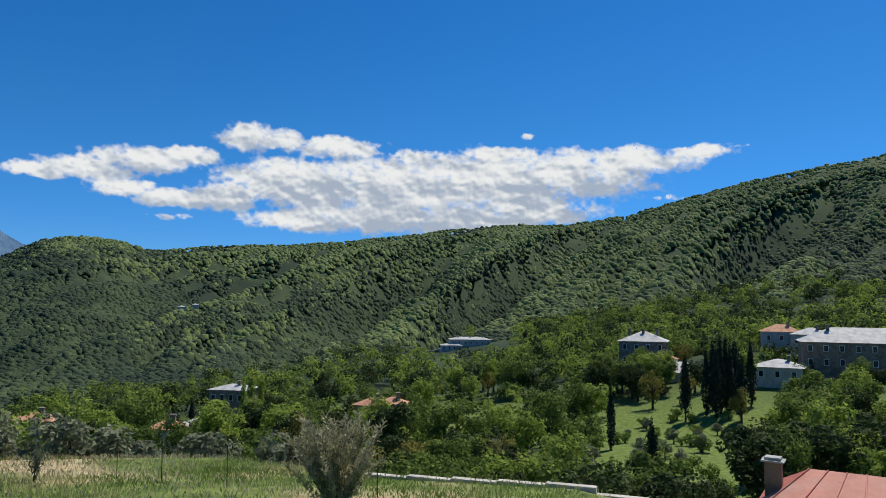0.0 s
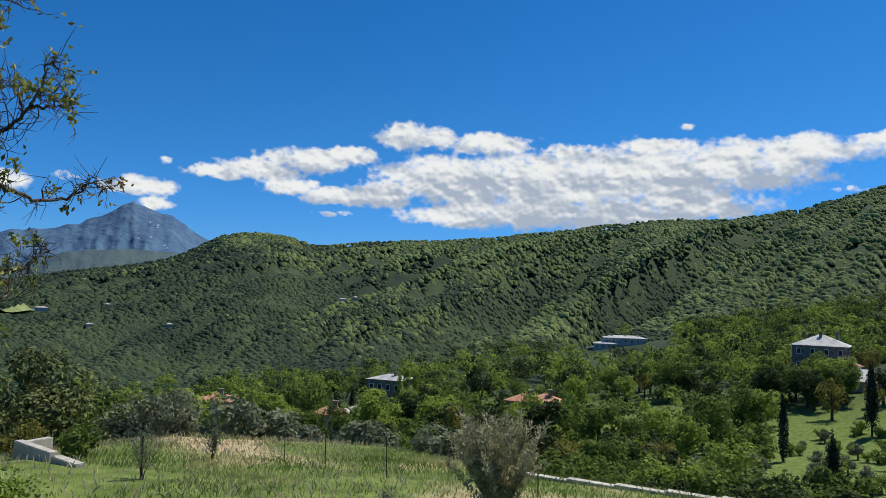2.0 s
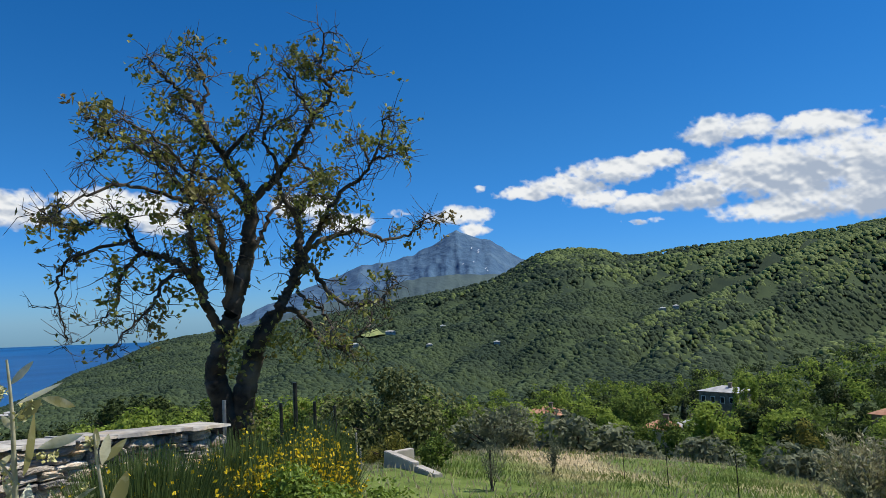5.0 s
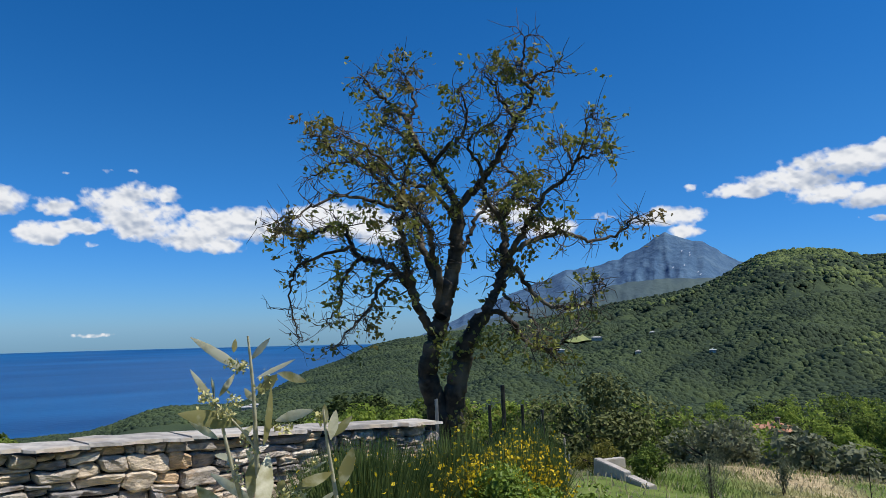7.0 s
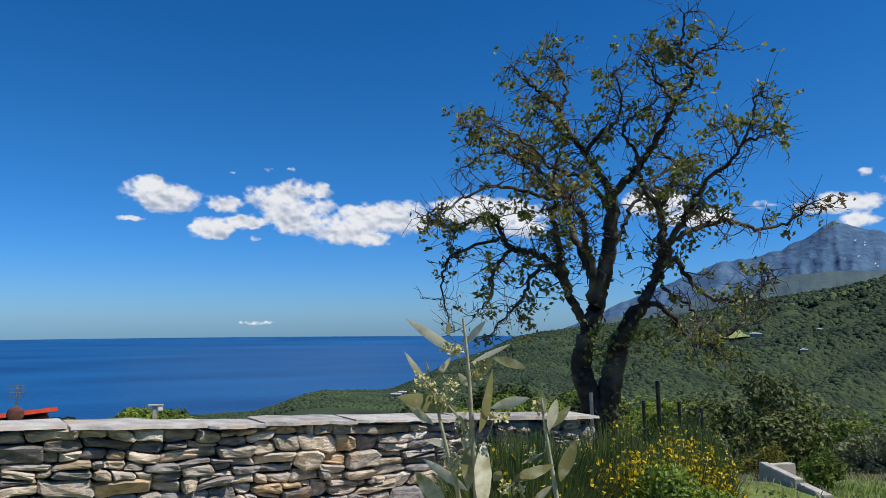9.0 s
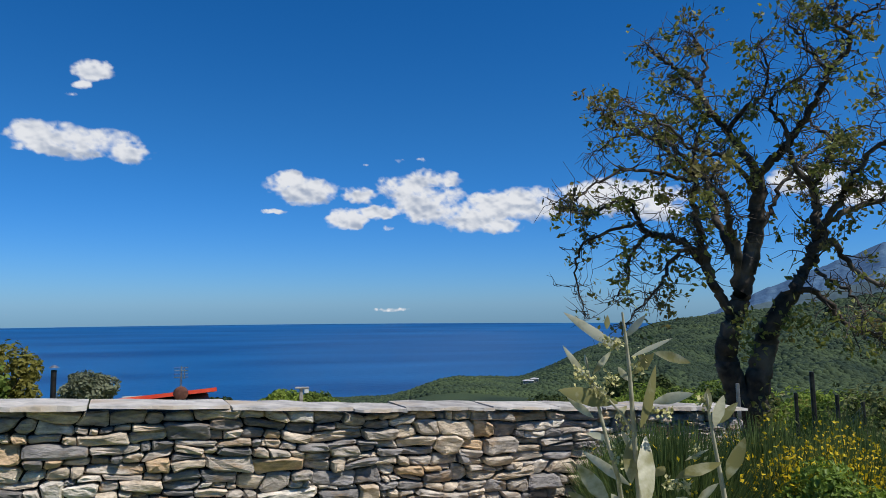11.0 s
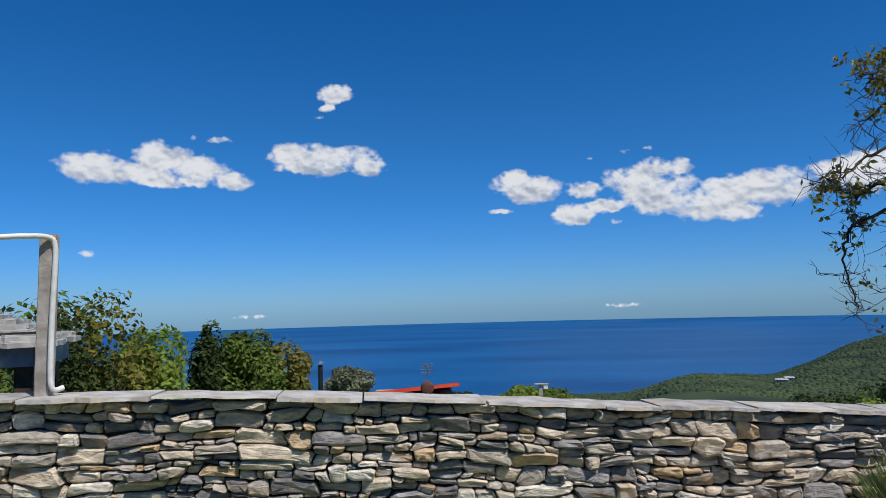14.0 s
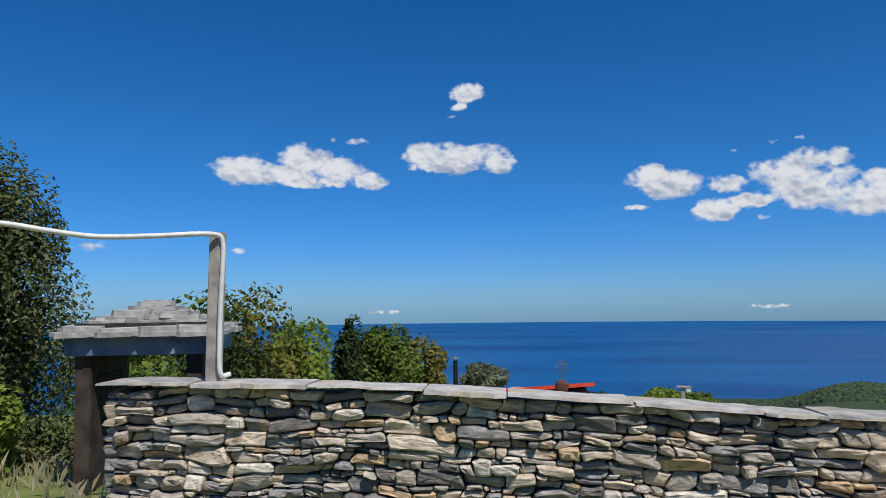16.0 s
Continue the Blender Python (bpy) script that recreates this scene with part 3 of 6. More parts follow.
def cloud(puffs, label, seed, dark=0.5):
    """One bank of cloud far off: puffs are (azimuth, elevation, half width, half height) in degrees."""
    p = np.array(puffs, float)
    a0, a1 = (p[:, 0] - p[:, 2] * 1.5).min(), (p[:, 0] + p[:, 2] * 1.5).max()
    e0, e1 = (p[:, 1] - p[:, 3] * 1.6).min(), (p[:, 1] + p[:, 3] * 1.6).max()
    step = 0.09
    A, E = np.meshgrid(np.arange(a0, a1, step), np.arange(e0, e1, step))
    ca = np.cos(np.radians(E))

    def billow(a, e):
        return fbm(a * 0.6, e * 0.95, seed, 4)

    wob = billow(A, E) - 0.5
    wob2 = fbm(A * 2.6, E * 3.4, seed + 9, 3) - 0.5
    # painted shading: paler from above and on the sun's side
    relief = billow(A, E) - billow(A - 0.16, E + 0.26)
    d = np.full(A.shape, -1.0)
    low, weight = np.zeros(A.shape), np.full(A.shape, 1e-6)
    for az, el, w, h in puffs:
        dx = (A - az) * ca / (w * 1.2)
        dy = (E - el) / (h * 1.16)
        dy = np.where(dy < 0, dy * 1.12, dy)
        q = (1.1 if h > 0.5 else 0.40) - (dx * dx + dy * dy) + wob * min(2.0, 1.1 + 0.35 / h) + wob2 * min(1.6, 0.55 + 0.25 / h)
        g = np.clip(q + 0.3, 0, 2) ** 2
        low += g * np.clip(-dy * 0.5 + 0.5, 0, 1) * min(1.0, 0.3 + h / 2.4)
        weight += g
        d = np.maximum(d, q)
    side = low / weight * dark * 1.5 + relief * 2.4 + 0.02
    d = np.clip(d, -1, 1.1)
    keep = d > -0.25
    rad = 4820.0
    ar, er = np.radians(A), np.radians(E)
    v = np.stack([-np.sin(ar) * np.cos(er) * rad, np.cos(ar) * np.cos(er) * rad, np.sin(er) * rad + 1.6], -1).reshape(-1, 3)
    n, k = A.shape
    i = (np.arange(n - 1)[:, None] * k + np.arange(k - 1)[None])
    kk = keep[:-1, :-1] | keep[1:, :-1] | keep[:-1, 1:] | keep[1:, 1:]
    i = i[kk]
    f = np.stack([i, i + 1, i + k + 1, i + k], -1)
    used, inv = np.unique(f, return_inverse=True)
    me = mesh_np("cloud", v[used], inv.reshape(f.shape), CLOUD_MAT, True)
    for nm, arr in (("cloud_amount", d), ("base_side", side)):
        at = me.attributes.new(nm, "FLOAT", "POINT")
        at.data.foreach_set("value", arr.ravel()[used].astype(np.float32))
    ob = tagged(link("cloud", me), label, "cloud")
    ob.visible_shadow = False
    return ob


cloud([(10.8, 9.8, 7.6, 2.0), (4.4, 9.6, 9.1, 2.7), (-3.0, 10.1, 8.6, 2.6), (7.1, 7.5, 5.9, 1.4), (11.6, 6.9, 4.0, 0.9), (-9.3, 10.7, 7.1, 1.9), (-15.1, 11.7, 4.7, 1.2),
       (-18.9, 12.3, 3.1, 0.6), (-7.5, 8.1, 4.5, 1.2), (-10.7, 7.7, 2.6, 0.5), (-0.2, 7.6, 5.5, 1.6), (16.2, 13.2, 2.3, 1.1), (13.5, 13.2, 2.6, 0.9), (9.5, 12.8, 3.6, 0.9),
       (17.7, 8.8, 2.9, 1.2), (21.4, 8.3, 3.2, 0.7), (25.3, 8.7, 2.6, 0.65), (27.6, 9.9, 2.9, 0.9), (23.5, 10.9, 3.5, 1.0), (20.3, 11.5, 2.2, 0.7), (30.8, 9.5, 2.4, 0.55),
       (21.7, 6.9, 1.6, 0.35), (1.7, 12.3, 3.2, 0.7), (-3.9, 12.6, 2.7, 0.65)], "long white and grey cloud bank over the green ridge", 3, 0.85)
WISP = "tiny white wisp of cloud in blue sky"
cloud([(-6.3, 14.1, 0.7, 0.45)], WISP, 5)
cloud([(-22.9, 12.6, 0.9, 0.2)], WISP, 6)
cloud([(-17.2, 9.0, 1.6, 0.33)], "thin white cloud wisp over the hillside", 7)
cloud([(-13.6, 12.9, 1.9, 0.3)], WISP, 9)
cloud([(36.4, 8.0, 2.4, 0.75), (35.2, 6.75, 1.1, 0.55)], "small white cloud hanging over the mountain peak", 8)
cloud([(34.5, 10.1, 0.8, 0.4)], WISP, 19)
cloud([(41.0, 8.2, 1.5, 0.5)], "small white cloud beside the mountain peak", 20)
cloud([(48.8, 8.9, 2.1, 1.0), (45.7, 7.5, 1.9, 0.85)], "white cumulus cloud beside the mountain", 21)
cloud([(61.2, 8.2, 3.9, 1.3), (64.4, 8.7, 2.2, 1.0), (58.9, 7.3, 1.8, 0.85)], "white cumulus cloud behind the old tree", 22)
cloud([(87.2, 9.1, 2.4, 1.1), (88.2, 9.7, 1.1, 0.85), (82.8, 8.9, 1.4, 0.75), (83.9, 6.9, 1.5, 0.75), (81.1, 7.5, 1.5, 0.6), (81.0, 6.2, 1.0, 0.3), (77.0, 10.1, 2.0, 0.8),
       (79.4, 9.3, 2.0, 0.95), (77.4, 8.3, 2.8, 1.3), (74.4, 7.1, 2.5, 1.15), (76.1, 7.5, 2.9, 1.05), (71.0, 7.9, 3.0, 1.15), (68.8, 7.9, 2.6, 1.25), (71.0, 6.3, 1.5, 0.6), (72.8, 8.5, 1.3, 0.55)],
      "group of puffy white cumulus clouds above the sea", 11)
for az, el, w, h in ((79.8, 11.6, 0.75, 0.33), (77.8, 11.7, 0.7, 0.33), (82.2, 11.3, 0.5, 0.22), (89.6, 7.4, 1.0, 0.22)):
    cloud([(az, el, w, h)], WISP, int(az * 10))
cloud([(120.4, 10.6, 2.5, 1.05), (116.1, 11.6, 2.0, 1.15), (113.4, 10.7, 2.2, 1.1), (117.8, 10.4, 3.0, 0.9), (110.9, 10.0, 1.3, 0.75), (115.2, 9.9, 2.7, 0.55)], "puffy white cumulus cloud above the sea", 14)
cloud([(112.5, 13.2, 2.2, 0.4)], "thin white veil of cloud over the cumulus", 23)
cloud([(106.0, 12.0, 1.8, 1.0), (103.7, 11.8, 3.2, 1.2), (100.9, 11.3, 1.7, 0.75), (104.2, 11.2, 3.2, 0.55)], "flat oval white cumulus cloud above the sea", 15)
cloud([(103.0, 16.9, 1.2, 0.7), (103.5, 15.8, 0.9, 0.4), (104.3, 15.1, 0.6, 0.25)], "small ragged white cloud high in the sky", 16)
cloud([(131.5, 4.6, 1.8, 0.5)], "faint small cloud low over the treetops", 17)
cloud([(121.2, 4.4, 0.55, 0.35)], WISP, 24)
for az, el, w, h in ((80.4, -0.35, 2.4, 0.22), (109.8, -0.5, 1.7, 0.2)):
    cloud([(az, el, w, h)], "thin pale cloud streak along the sea horizon", int(az))


# ---- dry-stone wall ----
WALL_A, WALL_B = np.array([-4.86, -4.13]), np.array([-6.43, 4.15])
WALL_L = float(np.linalg.norm(WALL_B - WALL_A))
WALL_D = (WALL_B - WALL_A) / WALL_L
WALL_N = np.array([WALL_D[1], -WALL_D[0]])          # towards the garden
WALL_RZ = math.degrees(math.atan2(WALL_D[1], WALL_D[0]))


def wall_top(s):
    return float(np.interp(s / WALL_L, [0, 0.15, 0.3, 0.43, 0.56, 0.63, 0.8, 1.0], [1.085, 1.075, 1.022, 0.95, 0.868, 0.838, 0.747, 0.64]))


def warp(s, z):
    """Bedding lines wander a little along the wall."""
    a = 0.016 * math.sin(s * 4.1 + z * 5 + 1.3) + 0.011 * math.sin(s * 9.7 - z * 11) + 0.006 * math.sin(s * 23 + z * 31)
    b = 0.016 * math.sin(z * 21 + s * 3) + 0.010 * math.sin(z * 47 - s * 11)
    return s + b, z + a


def stone_mesh(s0, z0, w, h, d, rnd):
    """One split stone filling its bed, front towards -y, with chipped corners and a broken face. Returns its middle too."""
    gap = 0.004
    x0, x1, y0, y1 = s0 + gap, s0 + w - gap, z0 + gap, z0 + h - gap
    cut = min(w, h) * 0.5
    ring = []
    for cx, cy, hx, vy in ((x0, y0, 1, 1), (x1, y0, -1, 1), (x1, y1, -1, -1), (x0, y1, 1, -1)):
        a, b = cut * rnd.uniform(0.1, 0.9), cut * rnd.uniform(0.08, 0.5)
        two = [(cx + hx * a, cy), (cx, cy + vy * b)]
        ring += two if (hx == -1) == (vy == -1) else two[::-1]
    ring.sort(key=lambda q: math.atan2((q[1] - z0 - h / 2) / h, (q[0] - s0 - w / 2) / w))
    full = []
    for k, (x, y) in enumerate(ring):
        nx, ny = ring[(k + 1) % len(ring)]
        full.append((x, y))
        if abs(nx - x) > 0.10:
            full.append(((x + nx) / 2 + rnd.uniform(-0.2, 0.2) * abs(nx - x), (y + ny) / 2 + rnd.uniform(-0.10, 0.10) * h))
    full = [warp(*q) for q in full]
    mx, mz = warp(s0 + w / 2, z0 + h / 2)
    out = [(x - mx, -(y - mz)) for x, y in full][::-1]
    k = len(out)
    tilt, lean = rnd.uniform(-0.16, 0.16), rnd.uniform(-0.35, 0.25)
    e = min(0.014, h * 0.16)
    vs = [(x, 0.03, z) for x, z in out]
    vs += [(x, -d + 0.016 + x * tilt + z * lean + rnd.uniform(-0.004, 0.004), z) for x, z in out]
    vs += [(x * (1 - 2.2 * e / w), -d + x * tilt + z * lean + rnd.uniform(-0.010, 0.010), z * (1 - 2.2 * e / h)) for x, z in out]
    # a ridge across the face where the stone split
    c0, c1 = rnd.uniform(-0.32, -0.05) * w, rnd.uniform(0.05, 0.32) * w
    vs.append((c0, -d - rnd.uniform(-0.008, 0.012) + c0 * tilt, rnd.uniform(-0.2, 0.25) * h))
    vs.append((c1, -d - rnd.uniform(-0.008, 0.012) + c1 * tilt, rnd.uniform(-0.2, 0.25) * h))
    fs, side = [], [3 * k + (1 if x > 0 else 0) for x, z in out]
    for i in range(k):
        j = (i + 1) % k
        fs += [(i, j, k + j), (i, k + j, k + i), (k + i, k + j, 2 * k + j), (k + i, 2 * k + j, 2 * k + i), (2 * k + i, 2 * k + j, side[i])]
        if side[i] != side[j]:
            fs.append((2 * k + j, side[j], side[i]))
    return vs, fs, mx, mz


def fill_cells(length, height, rnd):
    """Blocks laid in staggered courses and split into stones: (s, depth below the cap, width, height), from their corner."""
    cells = []

    def split(s, z, w, h, level):
        big = rnd.random()
        if h > 0.155 or (h > 0.095 and big < (0.60 if w > 0.18 else 0.30)):
            f = rnd.uniform(0.32, 0.68)
            split(s, z, w, h * f, level + 1)
            split(s, z + h * f, w, h * (1 - f), level + 1)
        elif w > 0.52 or w / h > 6.0 or (w / h > 3.0 and big > 0.60):
            f = rnd.uniform(0.3, 0.7)
            split(s, z, w * f, h, level + 1)
            split(s + w * f, z, w * (1 - f), h, level + 1)
        else:
            cells.append((s, z, w, h))

    z = 0.0
    while z < height:
        ch = rnd.choice((0.11, 0.15, 0.19, 0.24)) * rnd.uniform(0.9, 1.1)
        s = rnd.uniform(-0.3, 0)
        while s < length:
            w = rnd.uniform(0.22, 0.62)
            if s < 0:
                w += s
                s = 0.0
                if w < 0.12:
                    w = 0.12
            if length - s - w < 0.12:
                w = length - s + 0.001
            split(s, z, w, ch, 0)
            s += w
        z += ch
    return cells


def build_wall():
    rnd = random.Random(5)
    thick = 0.36
    v, f = [], []
    ss = np.linspace(0, WALL_L, 25)
    for s in ss:
        p = WALL_A + WALL_D * s
        g = gz(*p) - 0.4
        t = wall_top(s) - 0.075
        for off in (-0.075, -thick):
            q = p + WALL_N * off
            v += [(q[0], q[1], g), (q[0], q[1], t)]
    for i in range(len(ss) - 1):
        a = i * 4
        b = a + 4
        f += [(a, b, b + 1, a + 1), (a + 2, a + 3, b + 3, b + 2), (a + 1, b + 1, b + 3, a + 3), (a, a + 2, b + 2, b)]
    f += [(0, 1, 3, 2), (len(v) - 4, len(v) - 2, len(v) - 1, len(v) - 3)]
    wall = link("stone_wall", mesh_np("stone_wall", v, f, GAP_SHADE))
    tagged(wall, "dry-stone garden wall of grey and brown schist with slab coping", "wall", kind="structure")
    cells = fill_cells(WALL_L, 1.35, rnd)
    near, rest_v, rest_f = 0, [], []
    for s0, dep, w, h in cells:
        vs, fs, s, mz = stone_mesh(s0, dep, w, h, rnd.choice((0.07, 0.09, 0.11, 0.13)) + rnd.uniform(-0.01, 0.01), rnd)
        top = wall_top(min(max(s, 0), WALL_L)) - 0.04
        z = top - mz
        p = WALL_A + WALL_D * s
        if z < gz(*p) - 0.12 or z + h / 2 > top + 0.03:
            continue
        slope = math.degrees(math.atan((wall_top(min(s + 0.3, WALL_L)) - wall_top(max(s - 0.3, 0))) / 0.6))
        m = pose(p[0] - WALL_N[0] * 0.10, p[1] - WALL_N[1] * 0.10, z, 0, 0, WALL_RZ) @ pose(0, 0, 0, 0, -slope + rnd.uniform(-4, 4), 0)
        if near < 300 and mz < 0.80 and 0 < s < 5.2:
            ob = link("stone", mesh_np("stone", vs, fs, STONE), wall)
            ob.matrix_basis = m
            near += 1
        else:
            b = len(rest_v)
            rest_v += [tuple(m @ Vector(q)) for q in vs]
            rest_f += [(a + b, c + b, d + b) for a, c, d in fs]
    o = link("stones", mesh_np("stones", rest_v, rest_f, STONE_REST), wall)
    o["kind"] = "stuff"
    # end return, faced with stones too
    endv, endf = [], []
    for s0, dep, w, h in fill_cells(0.56, 1.2, rnd):
        vs, fs, s, mz = stone_mesh(s0, dep, w, h, rnd.uniform(0.05, 0.07), rnd)
        p = WALL_A - WALL_N * s
        m = pose(p[0], p[1], wall_top(0) - 0.04 - mz, 0, 0, WALL_RZ - 90)
        b = len(endv)
        endv += [tuple(m @ Vector(q)) for q in vs]
        endf += [(a + b, c + b, d + b) for a, c, d in fs]
    o = link("end_stones", mesh_np("end_stones", endv, endf, STONE_REST), wall)
    o["kind"] = "stuff"
    s = -0.1
    while s < WALL_L:
        w = min(rnd.uniform(0.35, 1.0), WALL_L - s + 0.05)
        sc = s + w / 2
        k = 7
        fr = [(-w / 2 + w * i / k, -0.035 - rnd.uniform(0, 0.075)) for i in range(k + 1)]
        bk = [(w / 2 - w * i / 4, thick - 0.05 + rnd.uniform(0, 0.05)) for i in range(5)]
        ring = fr + bk
        n = len(ring)
        th = rnd.uniform(0.014, 0.034)
        vs = [(x * 0.985, y, -th) for x, y in ring] + [(x * 0.985, y + (0.008 if y < 0 else -0.008), rnd.uniform(-0.008, 0.004)) for x, y in ring]
        vs.append((0, thick / 2, 0.006))
        fs = [(i, (i + 1) % n, n + (i + 1) % n, n + i) for i in range(n)]
        bmm = bmesh.new()
        bv = [bmm.verts.new(q) for q in vs]
        for q in fs:
            bmm.faces.new([bv[i] for i in q])
        for i in range(n):
            bmm.faces.new((bv[n + i], bv[n + (i + 1) % n], bv[2 * n]))
        bmm.faces.new([bv[i] for i in reversed(range(n))])
        p = WALL_A + WALL_D * sc
        ob = part("cap_slab", bmm, CAPSTONE, wall)
        slope = math.degrees(math.atan((wall_top(min(sc + 0.4, WALL_L)) - wall_top(max(sc - 0.4, 0))) / 0.8))
        ob.matrix_basis = pose(p[0], p[1], wall_top(max(0, min(sc, WALL_L))) + rnd.uniform(-0.006, 0.006), 0, 0, WALL_RZ) @ pose(0, 0, 0, rnd.uniform(-1, 1), -slope, 0)
        s += w
    return wall


# ---- the old walnut-like tree by the wall ----
def build_old_tree():
    rt, up = np.array([0.5454, 0.8381, -0.0104]), np.array([0.0947, -0.0493, 0.9943])
    base = np.array([-7.8173, 5.3622, -0.0043])
    gen = np.random.default_rng(42)
    rn = random.Random(9)

    def P(x, y, dep=0.0):
        """A place in the plane of the crown, hundredths of its spread, pushed back by dep metres."""
        q = base + rt * (x - 865) * 0.00717 + up * (800 - y) * 0.00717
        return q + (q - np.array([-0.3950, -0.1410, 1.6060])) * dep / 9.00

    # limbs: start and end radius, depth lean, then the way in hundredths of the crown
    limbs = [
        (0.165, 0.115, 0.0, [(850, 811), (845, 767), (839, 724), (826, 680), (822, 658), (829, 621), (840, 587), (847, 556)]),
        (0.115, 0.085, 0.1, [(847, 556), (856, 518), (866, 481), (872, 437), (875, 400), (875, 362)]),
        (0.17, 0.11, 0.05, [(868, 811), (866, 767), (867, 724), (872, 686), (878, 655), (888, 618), (905, 584), (921, 552)]),
        (0.062, 0.014, 0.7, [(875, 362), (853, 325), (831, 288), (801, 251), (789, 214), (769, 193), (745, 172), (722, 152), (707, 131)]),
        (0.066, 0.013, -0.3, [(875, 362), (900, 337), (923, 309), (949, 272), (969, 238), (979, 207), (1005, 183), (1009, 158), (990, 133), (994, 101), (998, 59)]),
        (0.03, 0.008, 0.2, [(979, 207), (956, 176), (938, 144), (918, 120)]),
        (0.03, 0.008, -0.4, [(1000, 144), (1024, 126), (1049, 113)]),
        (0.028, 0.008, 0.3, [(789, 214), (800, 176), (788, 144), (775, 120)]),
        (0.038, 0.01, -0.5, [(831, 288), (856, 256), (881, 238), (893, 200), (881, 157)]),
        (0.075, 0.03, -0.6, [(829, 587), (812, 556), (799, 524), (791, 487), (784, 450), (776, 412), (775, 393), (780, 356)]),
        (0.04, 0.01, -0.8, [(780, 368), (756, 337), (725, 306), (688, 281), (644, 256), (632, 238)]),
        (0.035, 0.009, 0.5, [(778, 356), (781, 312), (794, 269), (781, 238), (750, 225)]),
        (0.062, 0.013, 0.6, [(800, 534), (781, 493), (758, 470), (728, 457), (702, 454), (687, 432), (679, 401), (648, 398), (613, 418), (570, 409)]),
        (0.034, 0.01, 0.8, [(707, 454), (683, 475), (669, 506), (668, 534), (644, 568)]),
        (0.04, 0.011, -0.7, [(794, 506), (775, 481), (738, 503), (725, 534), (704, 559), (674, 590)]),
        (0.028, 0.008, 1.0, [(688, 434), (638, 450), (595, 468), (579, 512), (585, 562), (595, 598)]),
        (0.034, 0.009, -1.2, [(778, 368), (732, 356), (676, 344), (613, 368), (576, 393)]),
        (0.07, 0.028, 0.9, [(844, 512), (831, 475), (814, 437), (803, 406), (803, 387), (794, 356)]),
        (0.034, 0.009, 1.2, [(797, 368), (756, 319), (707, 288), (663, 288), (613, 312)]),
        (0.06, 0.022, -0.9, [(839, 543), (844, 493), (831, 450), (826, 412), (819, 393), (803, 378)]),
        (0.09, 0.055, 0.3, [(921, 552), (936, 528), (949, 503), (958, 468), (959, 431), (956, 406), (952, 368)]),
        (0.04, 0.01, -0.6, [(952, 387), (924, 344), (918, 294), (893, 256), (918, 225), (968, 194)]),
        (0.045, 0.011, 0.8, [(956, 393), (968, 356), (987, 319), (956, 288), (949, 238)]),
        (0.055, 0.012, -0.5, [(956, 468), (974, 437), (993, 412), (999, 393), (1018, 365), (1036, 336), (1068, 312), (1090, 278), (1105, 241), (1111, 200)]),
        (0.026, 0.007, -0.3, [(1090, 278), (1117, 269), (1149, 250)]),
        (0.022, 0.007, 0.2, [(1083, 288), (1068, 256), (1043, 253)]),
        (0.052, 0.012, 0.6, [(952, 493), (980, 444), (1018, 419), (1055, 412), (1080, 412), (1117, 424), (1167, 412), (1189, 387), (1205, 387)]),
        (0.046, 0.012, -0.4, [(924, 549), (952, 554), (979, 580), (1008, 610), (1041, 619), (1068, 602), (1088, 579)]),
        (0.046, 0.012, 0.5, [(949, 500), (979, 472), (1004, 511), (1036, 538), (1068, 543), (1104, 538), (1121, 522), (1142, 503)]),
        (0.03, 0.009, -0.9, [(956, 518), (980, 537), (1012, 562), (1018, 593)]),
        (0.04, 0.01, 1.3, [(872, 462), (893, 425), (906, 387), (931, 356), (956, 331), (993, 306), (1036, 294)]),
        (0.04, 0.01, -1.3, [(875, 393), (850, 356), (819, 331), (769, 312), (732, 269), (669, 238)]),
    ]

    def curve(pts, n=6, wob=0.02):
        pts = np.array(pts)
        t = np.linspace(0, len(pts) - 1, (len(pts) - 1) * n + 1)
        i = np.clip(t.astype(int), 0, len(pts) - 2)
        fr = (t - i)[:, None]
        p0, p1, p2, p3 = pts[np.maximum(i - 1, 0)], pts[i], pts[i + 1], pts[np.minimum(i + 2, len(pts) - 1)]
        c = 0.5 * (2 * p1 + (p2 - p0) * fr + (2 * p0 - 5 * p1 + 4 * p2 - p3) * fr ** 2 + (3 * p1 - p0 - 3 * p2 + p3) * fr ** 3)
        w = gen.normal(scale=wob, size=c.shape)
        w[0] = 0
        return c + w

    thick, twigs, tips = [], [], []
    for r0, r1, lean, way in limbs:
        n = len(way)
        trunk = r0 > 0.105
        c = curve([P(x, y, lean * (i / (n - 1)) ** 1.2) for i, (x, y) in enumerate(way)], 6, 0.008 if trunk else 0.014)
        rad = np.linspace(r0, r1, len(c)) * (0.95 if trunk else 0.82) * (1 + gen.normal(scale=0.04, size=len(c)))
        if trunk:
            rad[:6] *= np.linspace(1.25 if r0 > 0.15 else 1.0, 1.0, 6)
        thick.append((c, rad))
        if trunk:
            continue
        # boughs, then twigs
        k0 = int(len(c) * 0.22)
